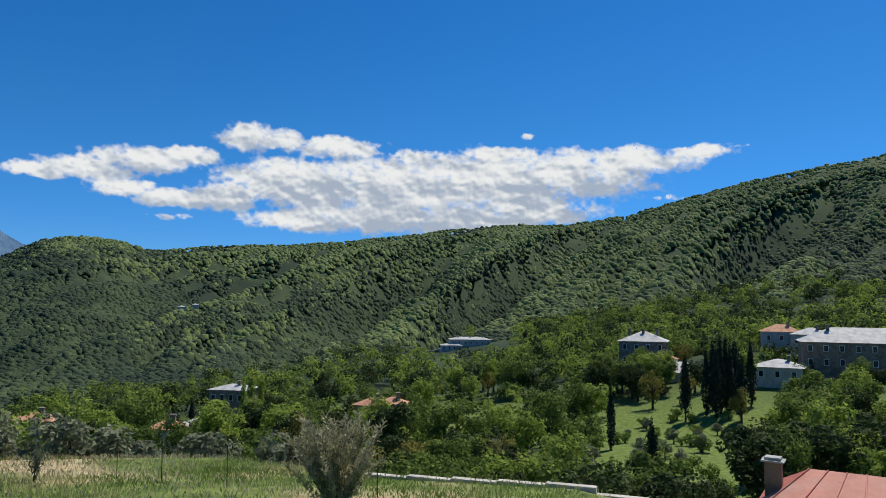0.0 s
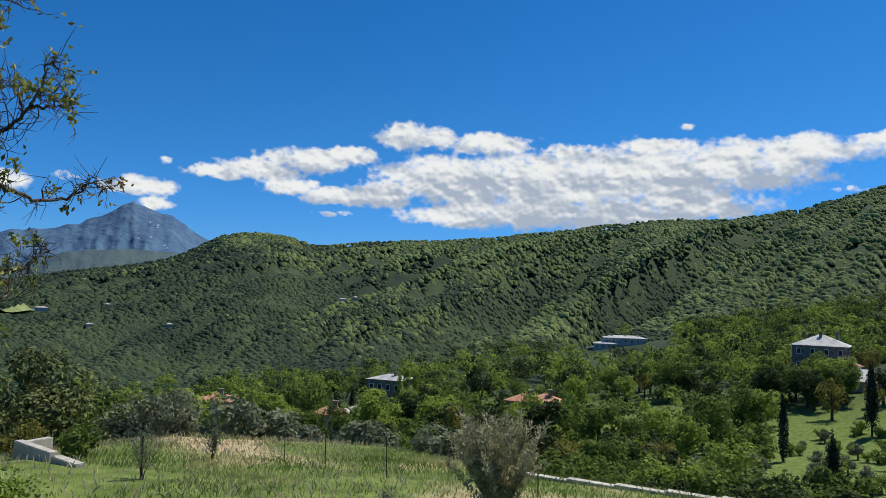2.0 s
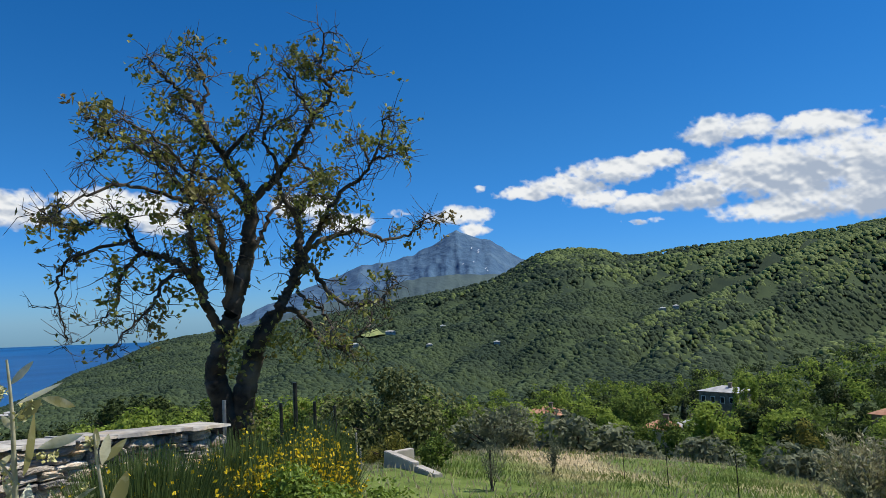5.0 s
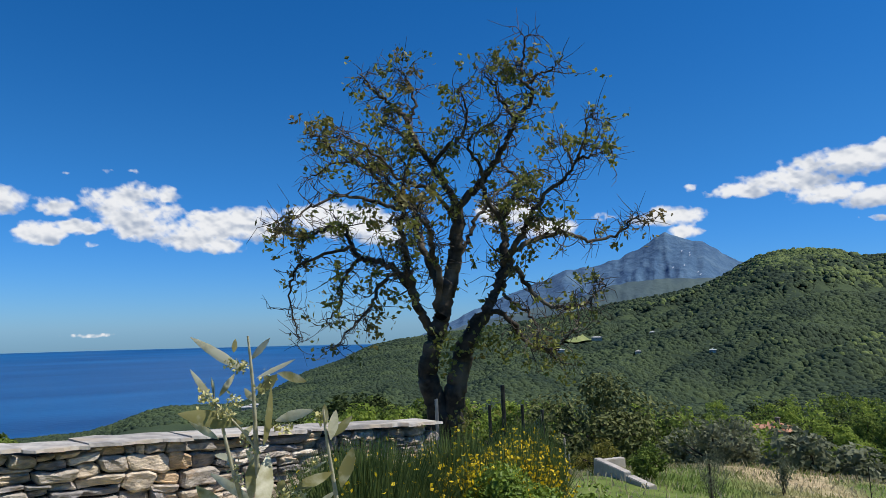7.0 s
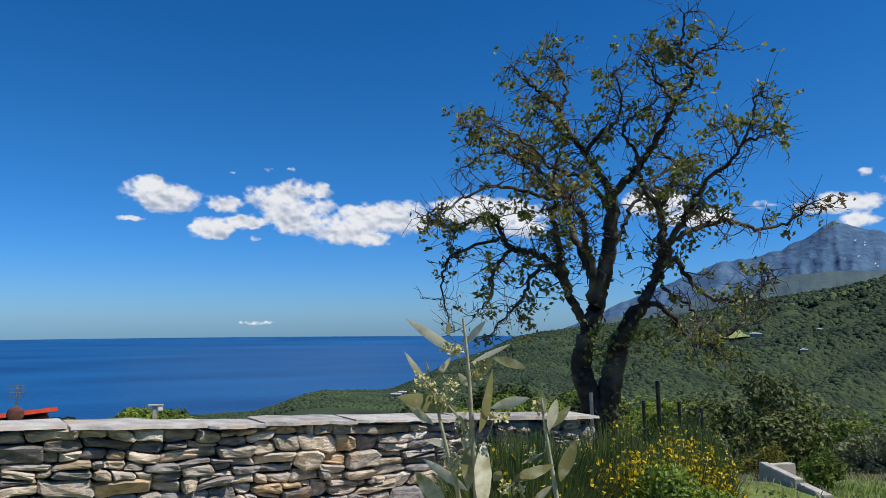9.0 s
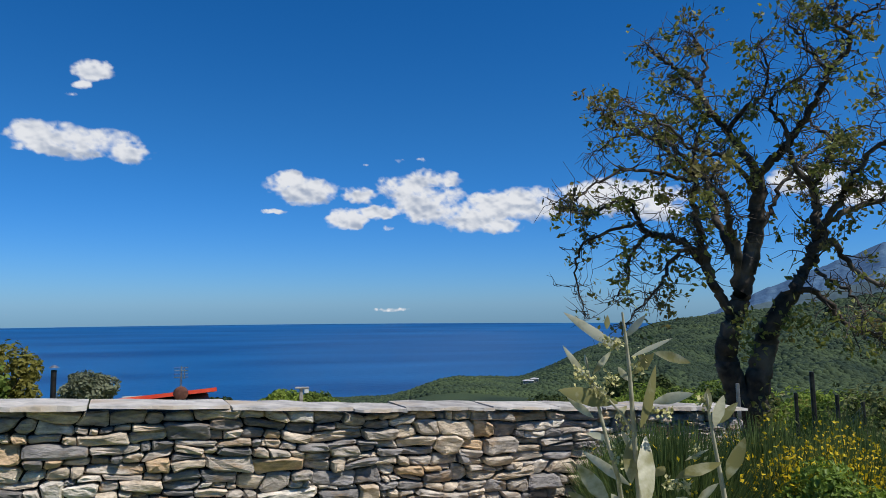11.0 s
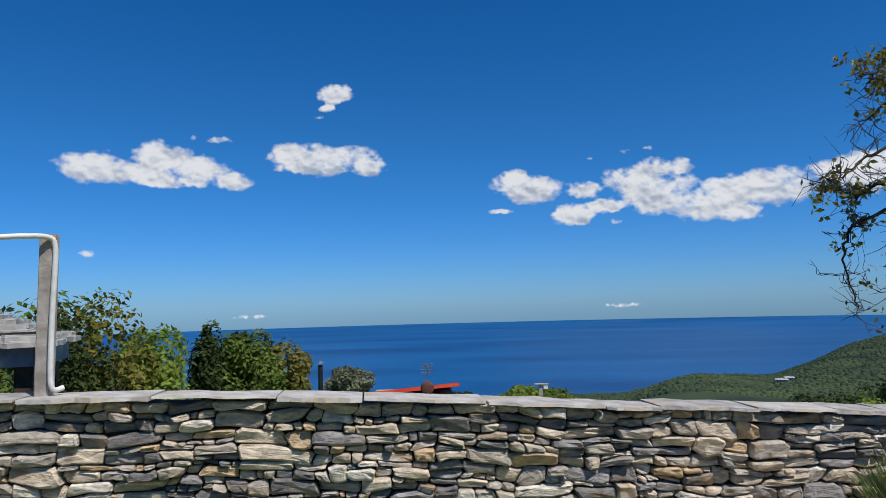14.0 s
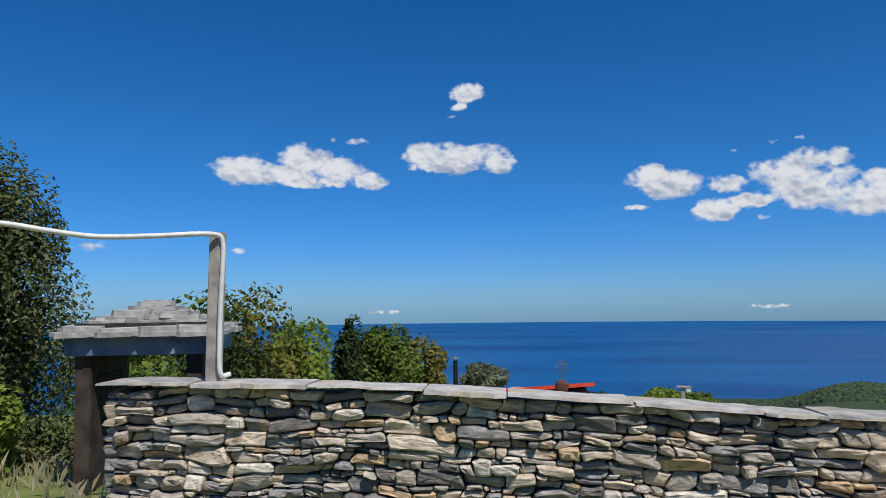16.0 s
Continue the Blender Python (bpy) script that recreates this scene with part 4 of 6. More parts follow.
        for q in range(k0, len(c)):
            for _ in range(rn.choice((0, 1, 1, 1)) if q < len(c) - 1 else 4):
                d = c[min(q + 1, len(c) - 1)] - c[max(q - 1, 0)]
                d /= np.linalg.norm(d) + 1e-9
                e = d * 0.5 + gen.normal(scale=0.75, size=3)
                e[2] += 0.08
                e /= np.linalg.norm(e)
                ln = rn.uniform(0.16, 0.46) * (0.7 if q > len(c) * 0.8 else 1.0)
                m = 6
                pts = [c[q]]
                for s in range(m):
                    e = e + gen.normal(scale=0.30, size=3)
                    e /= np.linalg.norm(e)
                    pts.append(pts[-1] + e * ln / m)
                rr = min(rad[q] * 0.5, rn.uniform(0.006, 0.012))
                twigs.append((np.array(pts), np.linspace(rr, 0.0035, m + 1)))
                leafy = rn.random()
                for s in range(1, m + 1):
                    for _ in range(rn.choice((0, 1, 1))):
                        g = gen.normal(size=3) + e * 0.6
                        g /= np.linalg.norm(g)
                        l2 = rn.uniform(0.10, 0.32)
                        mid = pts[s] + g * l2 * 0.5 + gen.normal(scale=0.02, size=3)
                        end = mid + (g + gen.normal(scale=0.4, size=3)) * l2 * 0.5
                        twigs.append((np.array([pts[s], mid, end]), np.array([0.0048, 0.0036, 0.002])))
                        if leafy < 0.47 and s >= 3 and rn.random() < 0.8:
                            tips.append((end, leafy))
    v, f = tubes(thick, 12)
    tree = thing("old_tree", *base, label="old half-bare tree with forked dark trunk and sparse brown-green leaves", category="tree")
    off = base.astype(np.float32)
    link("trunk", mesh_np("trunk", v - off, f, BARK, True), tree, "dark furrowed forked trunk and limbs")
    v, f = tubes(twigs, 4)
    link("twigs", mesh_np("twigs", v - off, f, TWIG, True), tree, "bare grey twigs")["kind"] = "stuff"
    cs = []
    for p, dense in tips:
        k = 4 if dense > 0.22 else 17
        cs.append(p + gen.normal(scale=0.045, size=(k, 3)))
    cs = np.concatenate(cs)
    v, f = leaves(cs, 0.075, 0.045, 0.0, gen=gen)
    link("leaves", mesh_np("leaves", v - off, f, LEAF_TREE), tree, "dry olive-brown leaves in tufts")["kind"] = "stuff"
    # ivy and suckers hanging round the fork
    cs = [P(x, y, -0.25) + gen.normal(scale=0.10, size=(70, 3)) for x, y in ((885, 745), (920, 605), (935, 600), (850, 600), (853, 640), (893, 765))]
    v, f = leaves(np.concatenate(cs), 0.07, 0.045, 0.0, gen=gen)
    link("suckers", mesh_np("suckers", v - off, f, LEAF_TREE), tree, "brownish sucker leaves on the trunk")["kind"] = "stuff"


# ---- trees: crown kinds are built once and shared ----
def crown_mesh(name, mat, n, leaf, width, shape, clumps, gen):
    """Leaves gathered in clumps round an ellipsoid of half-sizes shape, centre at half height."""
    cx = gen.normal(size=(clumps, 3))
    cx /= np.linalg.norm(cx, axis=1)[:, None]
    cx *= gen.uniform(0.35, 0.86, clumps)[:, None]
    cr = gen.uniform(0.22, 0.42, clumps)
    k = gen.integers(0, clumps, n)
    d = gen.normal(size=(n, 3))
    d /= np.linalg.norm(d, axis=1)[:, None]
    p = cx[k] + d * (cr[k] * gen.uniform(0.55, 1.08, n) ** 0.6)[:, None]
    p = p * np.array(shape)
    v, f = leaves(p, leaf, width, 0.2, gen=gen, facing=d * 0.9 + np.array([0, 0, 0.35]))
    return mesh_np(name, v, f, mat)


def trunk_mesh(h, r, spread, gen):
    paths = [(np.array([[0, 0, -0.5], [0.03, 0.0, h * 0.3], [-0.04, 0.05, h * 0.62], [0.05, 0, h * 0.95]]), np.array([r * 1.25, r, r * 0.7, r * 0.2]))]
    for _ in range(5):
        a = gen.uniform(0, 6.28)
        z = gen.uniform(0.3, 0.6) * h
        paths.append((np.array([[0, 0, z], [math.cos(a) * spread * 0.4, math.sin(a) * spread * 0.4, z + h * 0.12], [math.cos(a) * spread * 0.8, math.sin(a) * spread * 0.8, z + h * 0.3]]), np.array([r * 0.55, r * 0.35, r * 0.1])))
    v, f = tubes(paths, 6)
    return mesh_np("trunk", v, f, BARK_FAR, True)


KINDS = {
    # label, category, leaf material, leaves, leaf size, half-sizes, clumps, crown foot
    "broadleaf": ("green broadleaf tree with rounded uneven crown", "tree", LEAF_OAK, 1900, 0.36, (2.6, 2.6, 2.5), 24, 1.2),
    "light": ("fresh light-green broadleaf tree in spring leaf", "tree", LEAF_BRIGHT, 1900, 0.36, (2.4, 2.4, 2.6), 24, 1.0),
    "dark": ("dense dark-green evergreen oak tree", "tree", LEAF_DARK, 1900, 0.34, (2.3, 2.3, 2.4), 22, 0.8),
    "olive": ("grey-green olive tree with airy low crown", "olive tree", LEAF_OLIVE, 1800, 0.20, (1.35, 1.35, 1.15), 18, 0.5),
    "yellow": ("yellow-green young tree with thin upright boughs", "tree", LEAF_YELLOW, 1300, 0.26, (1.9, 1.9, 2.2), 18, 0.8),
    "cypress": ("tall narrow dark cypress tree", "cypress", LEAF_CYPRESS, 2600, 0.34, (1.15, 1.15, 5.2), 60, 0.2),
    "poplar": ("slim upright green poplar tree", "poplar", LEAF_BRIGHT, 1100, 0.28, (0.75, 0.75, 4.2), 26, 1.0),
    "shrub": ("rounded green garden shrub", "shrub", LEAF_LIME, 1100, 0.12, (0.75, 0.75, 0.62), 16, 0.05),
}
TEMPLATES = {}


def template(kind, k):
    key = (kind, k)
    if key not in TEMPLATES:
        gen = np.random.default_rng(100 + 17 * k + list(KINDS).index(kind))
        _, _, mat, n, leaf, shape, clumps, foot = KINDS[kind]
        c = crown_mesh("crown", mat, n, leaf, leaf * 0.62, shape, clumps, gen)
        if kind == "cypress":
            co = np.empty(len(c.vertices) * 3, np.float32)
            c.vertices.foreach_get("co", co)
            co = co.reshape(-1, 3)
            t = (co[:, 2] / shape[2] + 1) / 2
            co[:, :2] *= (np.clip(1.25 - t, 0.12, 1) * np.clip(t * 6 + 0.5, 0.5, 1))[:, None]
            c.vertices.foreach_set("co", co.ravel())
        t = trunk_mesh(foot + shape[2] * 1.5, 0.05 + shape[0] * 0.06, shape[0], gen)
        TEMPLATES[key] = (c, t, foot + shape[2])
    return TEMPLATES[key]


def plant(kind, x, y, scale=1.0, wide=1.0, z=None, label=None, group=""):
    """A tree of a kind with its foot on the ground."""
    lab, cat, *_ = KINDS[kind]
    k = R.randrange(3)
    c, t, mid = template(kind, k)
    name = {"olive": "olive_tree", "cypress": "cypress_tree", "poplar": "poplar_tree", "shrub": "shrub"}.get(kind, kind + "_tree" if kind in ("broadleaf",) else "tree")
    e = thing(name, x, y, gz(x, y) - 0.05 if z is None else z, R.uniform(0, 360), label or lab, cat, group)
    e.scale = (scale * wide, scale * wide, scale)
    a = link("crown", c, e)
    a.location = (0, 0, mid)
    link("trunk", t, e)
    return e


MEADOWS = [(-17.3, 98, 4.6, 38), (-8.5, 74, 3.0, 14)]


def on_meadow(az, r):
    return any(abs(az - a) < w and abs(r - q) < d for a, q, w, d in MEADOWS)


def plant_middle_distance():
    taken = []
    count = 0
    tries = 0
    while count < 285 and tries < 6000:
        tries += 1
        az = R.uniform(-36, 62)
        r = math.exp(R.uniform(math.log(27), math.log(190)))
        if on_meadow(az, r) or (az < -21 and r < 62) or (az < -23 and r > 135):
            continue
        if az > 42 and r < 40:
            continue
        x, y = at_az(az, r)
        gap = 1.2 + 0.017 * r
        if any((x - a) ** 2 + (y - b) ** 2 < gap * gap for a, b in taken):
            continue
        taken.append((x, y))
        q = R.random()
        if r < 42:
            kind, sc = ("olive", R.uniform(0.75, 1.15)) if q < 0.62 else (("dark", R.uniform(0.42, 0.62)) if q < 0.8 else ("shrub", R.uniform(1.3, 2.0)))
        elif r < 80:
            kind, sc = ("dark", R.uniform(0.7, 1.0)) if q < 0.34 else (("olive", R.uniform(1.1, 1.6)) if q < 0.56 else (("broadleaf", R.uniform(0.7, 1.05)) if q < 0.78 else (("light", R.uniform(0.7, 1.0)) if q < 0.92 else ("yellow", 1.0))))
        else:
            kind, sc = ("broadleaf", R.uniform(0.9, 1.4)) if q < 0.36 else (("light", R.uniform(0.9, 1.4)) if q < 0.66 else (("dark", R.uniform(1.0, 1.5)) if q < 0.93 else ("yellow", R.uniform(1, 1.4))))
        plant(kind, x, y, sc, R.uniform(0.9, 1.2))
        count += 1
    # grey olives along the foot of the field
    for _ in range(34):
        plant("olive", *at_az(R.uniform(10, 37), R.uniform(25, 36)), R.uniform(0.8, 1.25), 1.15, label="grey-green olive tree beyond the field edge")
    for _ in range(16):
        plant(R.choice(("dark", "olive", "dark", "broadleaf")), *at_az(R.uniform(-14, 8), R.uniform(24, 40)), R.uniform(0.55, 0.85))
    for _ in range(14):
        plant(R.choice(("dark", "broadleaf", "light")), *at_az(R.uniform(-18.5, -12), R.uniform(148, 165)), R.uniform(1.15, 1.45))
    # olives on the meadows
    for _ in range(26):
        a, q, w, d = R.choice(MEADOWS)
        az, r = a + R.uniform(-w, w), q + R.uniform(-d, d)
        plant("olive", *at_az(az, r), R.uniform(0.6, 0.95), 1.0, label="small grey-green olive tree standing on bright meadow grass")
    for _ in range(16):
        plant(R.choice(("dark", "broadleaf", "light", "olive")), *at_az(R.uniform(-35, -23.5), R.uniform(86, 146)), R.uniform(0.55, 0.85))
    for _ in range(22):
        plant("shrub", *at_az(-17.3 + R.uniform(-4.4, 4.4), R.uniform(64, 130)), R.uniform(0.9, 1.9), label="low green shrub on the bright meadow slope")
    # cypress group before the houses
    for az, r, s in ((-18.4, 128, 1.15), (-19.9, 132, 1.1), (-20.4, 138, 1.25), (-20.9, 134, 1.35), (-21.3, 136, 1.3), (-21.9, 137, 1.3), (-21.6, 131, 1.2), (-20.6, 130, 1.15), (-22.3, 128, 1.2), (-23.0, 140, 1.15), (-12.9, 98, 0.85), (-16.0, 72, 0.62)):
        plant("cypress", *at_az(az, r), s, 1.0 if r > 80 else 1.5, group="cypress row by the houses")
    for az, r, s in ((29.6, 118, 0.5), (28.1, 120, 0.52), (27.1, 120, 0.58), (18.8, 150, 0.75), (19.6, 152, 0.6), (-27.0, 165, 0.6), (-28.2, 166, 0.6), (-7.0, 330, 1.0), (-6.2, 335, 1.2)):
        plant("cypress", *at_az(az, r), s, 1.1)
    for az, r, s in ((15.3, 148, 1.15), (14.6, 149, 1.05), (15.9, 150, 1.0), (32.0, 130, 0.7), (25.0, 140, 0.7)):
        plant("poplar", *at_az(az, r), s)
    # spring-green trees that stand out
    for az, r, s, kind in ((-9.0, 250, 1.3, "light"), (-2.4, 68, 0.75, "light"), (12.0, 52, 0.95, "yellow"), (10.6, 55, 0.9, "yellow"), (20.4, 40, 0.62, "light"), (18.2, 34, 0.45, "light"), (16.0, 40, 0.5, "broadleaf"), (-12.6, 60, 0.4, "light"), (-24.5, 66, 1.15, "dark"), (-27.0, 72, 1.05, "broadleaf"), (-30.0, 70, 0.95, "light")):
        plant(kind, *at_az(az, r), s)
    for az, r, s in ((-23.6, 62, 1.2), (-25.5, 70, 1.25), (-28.5, 66, 1.2), (-31.0, 74, 1.3), (-33.0, 68, 1.2), (-22.6, 74, 1.1), (-15.5, 56, 0.9), (-18.8, 50, 0.8), (-11.5, 50, 0.95)):
        plant("dark", *at_az(az, r), s, 1.15)
    for _ in range(10):
        plant(R.choice(("dark", "broadleaf")), *at_az(R.uniform(-34, -25), R.uniform(146, 158)), R.uniform(0.65, 0.9))


def far_woods():
    """Woods of the valley and hills, too many to count."""
    gen = np.random.default_rng(3)
    # woods at the valley's edge, leafy
    n = 1900
    az = gen.uniform(-36, 66, n)
    r = np.exp(gen.uniform(math.log(34), math.log(470), n))
    keep = ~((az > -6) & (az < 2.2) & (r > 300) & (r < 450)) & ~((r < 75) & (az > 30)) & ~((r < 100) & (az > 56)) & ~((az < -19) & (r < 70)) & ~((np.abs(az + 17.3) < 4.8) & (r > 58) & (r < 145)) & ~((np.abs(az + 8.5) < 3.4) & (np.abs(r - 74) < 17)) & ~((az < -21) & (r > 100) & (r < 176)) & ~((az < -14) & (r > 135) & (r < 168)) & ~((np.abs(az + 25) < 9) & (r < 200))
    az, r = np.concatenate([az[keep], gen.uniform(-36, -6, 520)]), np.concatenate([r[keep], gen.uniform(178, 460, 520)])
    homes = np.array([at_az(a, q) for a, q in ((-30.6, 172), (-33.5, 175), (-28, 172), (-25, 205), (-27, 198), (-18.1, 170), (-15.4, 185), (-17, 178))])
    hx, hy = -np.sin(np.radians(az)) * r, np.cos(np.radians(az)) * r
    clear = np.min(np.hypot(hx[:, None] - homes[None, :, 0], hy[:, None] - homes[None, :, 1]), axis=1) > 13
    az, r = az[clear], r[clear]
    x, y = -np.sin(np.radians(az)) * r, np.cos(np.radians(az)) * r
    z = ground_z(x, y)
    size = np.where(r < 180, (0.55 + 0.011 * np.minimum(r, 180)) * gen.uniform(0.7, 1.3, len(r)), gen.uniform(2.6, 4.2, len(r)) * (0.8 + r / 900))
    for mat, sel in ((LEAF_OAK, 0), (LEAF_BRIGHT, 1), (LEAF_DARK, 2)):
        idx = np.nonzero(np.floor(fbm(x * 0.02, y * 0.02, 8, 2) * 7 + np.arange(len(r)) * 0.618) % 3 == sel)[0]
        m, lumps = 210, 7
        hub = gen.normal(size=(len(idx), lumps, 3)) * np.array([0.5, 0.5, 0.42])
        rad = gen.uniform(0.36, 0.62, (len(idx), lumps))
        own = gen.integers(0, lumps, (len(idx), m))
        d = gen.normal(size=(len(idx), m, 3))
        d[:, :, 2] = np.abs(d[:, :, 2]) * 1.1 - 0.25
        d /= np.linalg.norm(d, axis=2)[:, :, None]
        row = np.arange(len(idx))[:, None]
        q = hub[row, own] + d * (rad[row, own] * gen.uniform(0.82, 1.04, own.shape))[:, :, None]
        p = np.stack([x[idx], y[idx], z[idx] + size[idx] * 0.85], -1)[:, None] + q * size[idx][:, None, None]
        sz = np.repeat(0.10 + size[idx] * 0.23, m)
        v, f = leaves(p.reshape(-1, 3), sz, sz * 0.65, 0.2, gen=gen, facing=(d / np.linalg.norm(d, axis=2)[:, :, None]).reshape(-1, 3) * 0.9 + np.array([0, 0, 0.3]))
        o = link("valley_woods", mesh_np("valley_woods", v, f, mat))
        tagged(o, "mixed spring woodland filling the valley below", "woodland", kind="stuff")
    # hillside forest: each crown a lumpy dome of two rings and a tip
    k = 5
    ang = np.arange(k) * 2 * np.pi / k
    dome = np.concatenate([np.stack([np.cos(ang), np.sin(ang), ang * 0 - 0.55], -1), np.stack([np.cos(ang + 0.6) * 0.74, np.sin(ang + 0.6) * 0.74, ang * 0 + 0.30], -1), [[0.0, 0.0, 0.52]]])
    df = []
    for q in range(k):
        n = (q + 1) % k
        df += [(q, n, k + q), (n, k + n, k + q), (k + q, k + n, 2 * k)]
    df = np.array(df)
    for name, n, r0, r1, grow in (("hillside_forest", 24000, 430, 720, 0.0050), ("ridge_forest", 112000, 700, 2350, 0.0037)):
        az = gen.uniform(-36, 92, n)
        r = np.exp(gen.uniform(math.log(r0), math.log(r1), n))
        x, y = -np.sin(np.radians(az)) * r, np.cos(np.radians(az)) * r
        z = ground_z(x, y)
        rr = np.interp(az, CREST_AZ, RID_R)
        ok = (r < rr * 1.01) & (z > SEA_Z + 2) & ~((np.abs(az - 0.3) < 1.2) & (np.abs(r - 500) < 40)) & ~((np.abs(az - 43.3) < 1.5) & (np.abs(r - 1085) < 70))
        az, x, y, z, r, rr = az[ok], x[ok], y[ok], z[ok], r[ok], rr[ok]
        size = r * grow * gen.uniform(0.45, 1.45, len(r)) * np.where(az > 55, 0.7, 1.0) * (1 - 0.35 * smoothstep(0.75, 1.0, r / rr))
        turn = gen.uniform(0, 6.28, len(r))[:, None]
        d = dome[None] * gen.uniform(0.8, 1.2, (len(r), len(dome), 1))
        d = np.stack([d[:, :, 0] * np.cos(turn) - d[:, :, 1] * np.sin(turn), d[:, :, 0] * np.sin(turn) + d[:, :, 1] * np.cos(turn), d[:, :, 2]], -1)
        # relief light painted by crown colour: paler on spurs, darker in gullies
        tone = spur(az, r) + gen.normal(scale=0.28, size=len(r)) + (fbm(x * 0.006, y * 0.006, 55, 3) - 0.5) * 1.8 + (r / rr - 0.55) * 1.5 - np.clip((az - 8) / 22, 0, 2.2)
        for sort, mat, sel in (("", FOREST_SHADED, tone <= 0.42), ("_pale", FOREST_LIT, tone > 0.42)):
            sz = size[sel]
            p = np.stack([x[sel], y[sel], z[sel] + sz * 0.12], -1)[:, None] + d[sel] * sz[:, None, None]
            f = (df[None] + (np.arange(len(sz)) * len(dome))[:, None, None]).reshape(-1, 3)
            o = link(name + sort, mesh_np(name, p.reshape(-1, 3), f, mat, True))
            tagged(o, "pale spring-green forest, the spurs' sunlit tone put into its colour" if sort else "dark green forest covering the hillsides, gully shade put into its colour", "forest", kind="stuff")


build_wall()
build_old_tree()
plant_middle_distance()
far_woods()


# ---- garden ----
def wedge_leaf(vs, fs, a, b, width, side, droop=0.0):
    """A long lens-shaped leaf from a to b, folded along its rib."""
    a, b = np.array(a, float), np.array(b, float)
    d = b - a
    ln = np.linalg.norm(d)
    d /= ln
    s = np.array(side, float) - d * np.dot(side, d)
    s /= np.linalg.norm(s) + 1e-9
    nn = np.cross(d, s)
    base = len(vs)
    for t, w in ((0, 0.06), (0.18, 0.62), (0.42, 1.0), (0.68, 0.82), (0.88, 0.42), (1.0, 0.04)):
        c = a + d * ln * t + nn * droop * ln * (t * t)
        h = s * width * 0.5 * w
        vs += [c - h + nn * width * 0.10 * w, c, c + h + nn * width * 0.10 * w]
    for i in range(5):
        q = base + 3 * i
        fs += [(q, q + 1, q + 4, q + 3), (q + 1, q + 2, q + 5, q + 4)]


def build_sprig():
    """Olive shoots an arm's length off, rising from the garden."""
    eye, fw = np.array([-0.4610, -0.1810, 1.5970]), np.array([-0.8876, 0.4493, 0.1013])
    rt, up = np.array([0.4517, 0.8922, 0.0007]), np.array([0.0901, -0.0464, 0.9949])
    gen = np.random.default_rng(5)

    def P(x, y, dep=0.0):
        return eye + (0.92 + dep) * (fw + rt * (x - 784) / 1254 + up * (441 - y) / 1254)

    e = thing("olive_shoot", -1.25, 0.27, 0.0, label="young silvery olive shoot with narrow leaves and cream flower buds", category="olive shoot")
    off = np.array([-1.25, 0.27, 0.0])
    foot = np.array([-1.25, 0.27, -0.05])
    stems = [
        ([foot, foot + (0.01, -0.02, 0.6), P(768, 900), P(766, 880), P(760, 784), P(757, 720), P(754, 660), P(749, 604), P(744, 560)], 0.0055, 0.0014),
        ([foot, foot + (0.02, 0.03, 0.6), P(738, 910, 0.03), P(736, 882, 0.03), P(730, 849), P(714, 792), P(700, 728), P(686, 680), P(680, 640)], 0.0048, 0.0012),
        ([foot, foot + (0.03, 0.04, 0.6), P(910, 905), P(907, 882), P(901, 841), P(893, 792), P(885, 740), P(881, 700)], 0.0048, 0.0014),
        ([P(758, 768), P(740, 740), P(712, 708), P(686, 680)], 0.002, 0.001),
    ]
    v, f = tubes([(np.array(p), np.linspace(a, b, len(p))) for p, a, b in stems], 8)
    link("stem", mesh_np("stem", v - off, f, STEM, True), e, "pale thin woody stems")["kind"] = "stuff"
    # leaves: foot, tip, width, depth
    ways = [
        (740, 626, 642, 560, 18, 0),
        (758, 638, 828, 606, 9, 0.02),
        (796, 630, 856, 646, 18, -0.03),
        (796, 632, 758, 670, 20, 0.02),
        (684, 682, 640, 620, 12, 0.02),
        (692, 670, 724, 626, 11, -0.01),
        (748, 604, 782, 564, 14, 0),
        (718, 590, 720, 566, 10, 0.02),
        (734, 720, 624, 698, 30, -0.05),
        (692, 748, 644, 712, 13, -0.03),
        (770, 764, 798, 650, 26, -0.06),
        (792, 718, 860, 700, 20, 0.02),
        (752, 784, 752, 861, 24, -0.02),
        (780, 776, 778, 901, 32, -0.07),
        (828, 849, 901, 819, 28, -0.03),
        (883, 732, 883, 690, 14, 0),
        (893, 758, 907, 700, 18, -0.02),
        (897, 752, 933, 714, 16, 0.02),
        (913, 847, 941, 778, 28, -0.03),
        (860, 893, 897, 853, 18, 0.03),
        (752, 865, 672, 808, 18, 0.04),
        (716, 901, 656, 829, 28, -0.04),
        (720, 784, 676, 778, 14, 0.05),
        (684, 662, 678, 634, 6, 0.01),
        (796, 847, 810, 827, 16, 0),
        (752, 680, 736, 656, 12, 0.02),
        (844, 817, 883, 796, 6, 0.03),
        (760, 808, 740, 768, 14, 0.02),
        (728, 748, 752, 724, 12, 0.03),
        (808, 913, 844, 881, 24, -0.02),
        (692, 921, 644, 881, 24, 0.02),
        (748, 921, 720, 881, 22, 0.03),
    ]
    for x0, y0, x1, y1, wide, dep in ways:
        vs, fs = [], []
        d = P(x1, y1, dep) - P(x0, y0, 0.01)
        side = np.cross(fw + gen.normal(scale=0.3, size=3), d / np.linalg.norm(d))
        wedge_leaf(vs, fs, P(x0, y0, 0.01), P(x1, y1, dep), wide * 0.92 / 1254 * 1.05, side, gen.uniform(-0.08, 0.08))
        link("leaf", mesh_np("leaf", np.array(vs) - off, fs, LEAF_SPRIG, True), e)
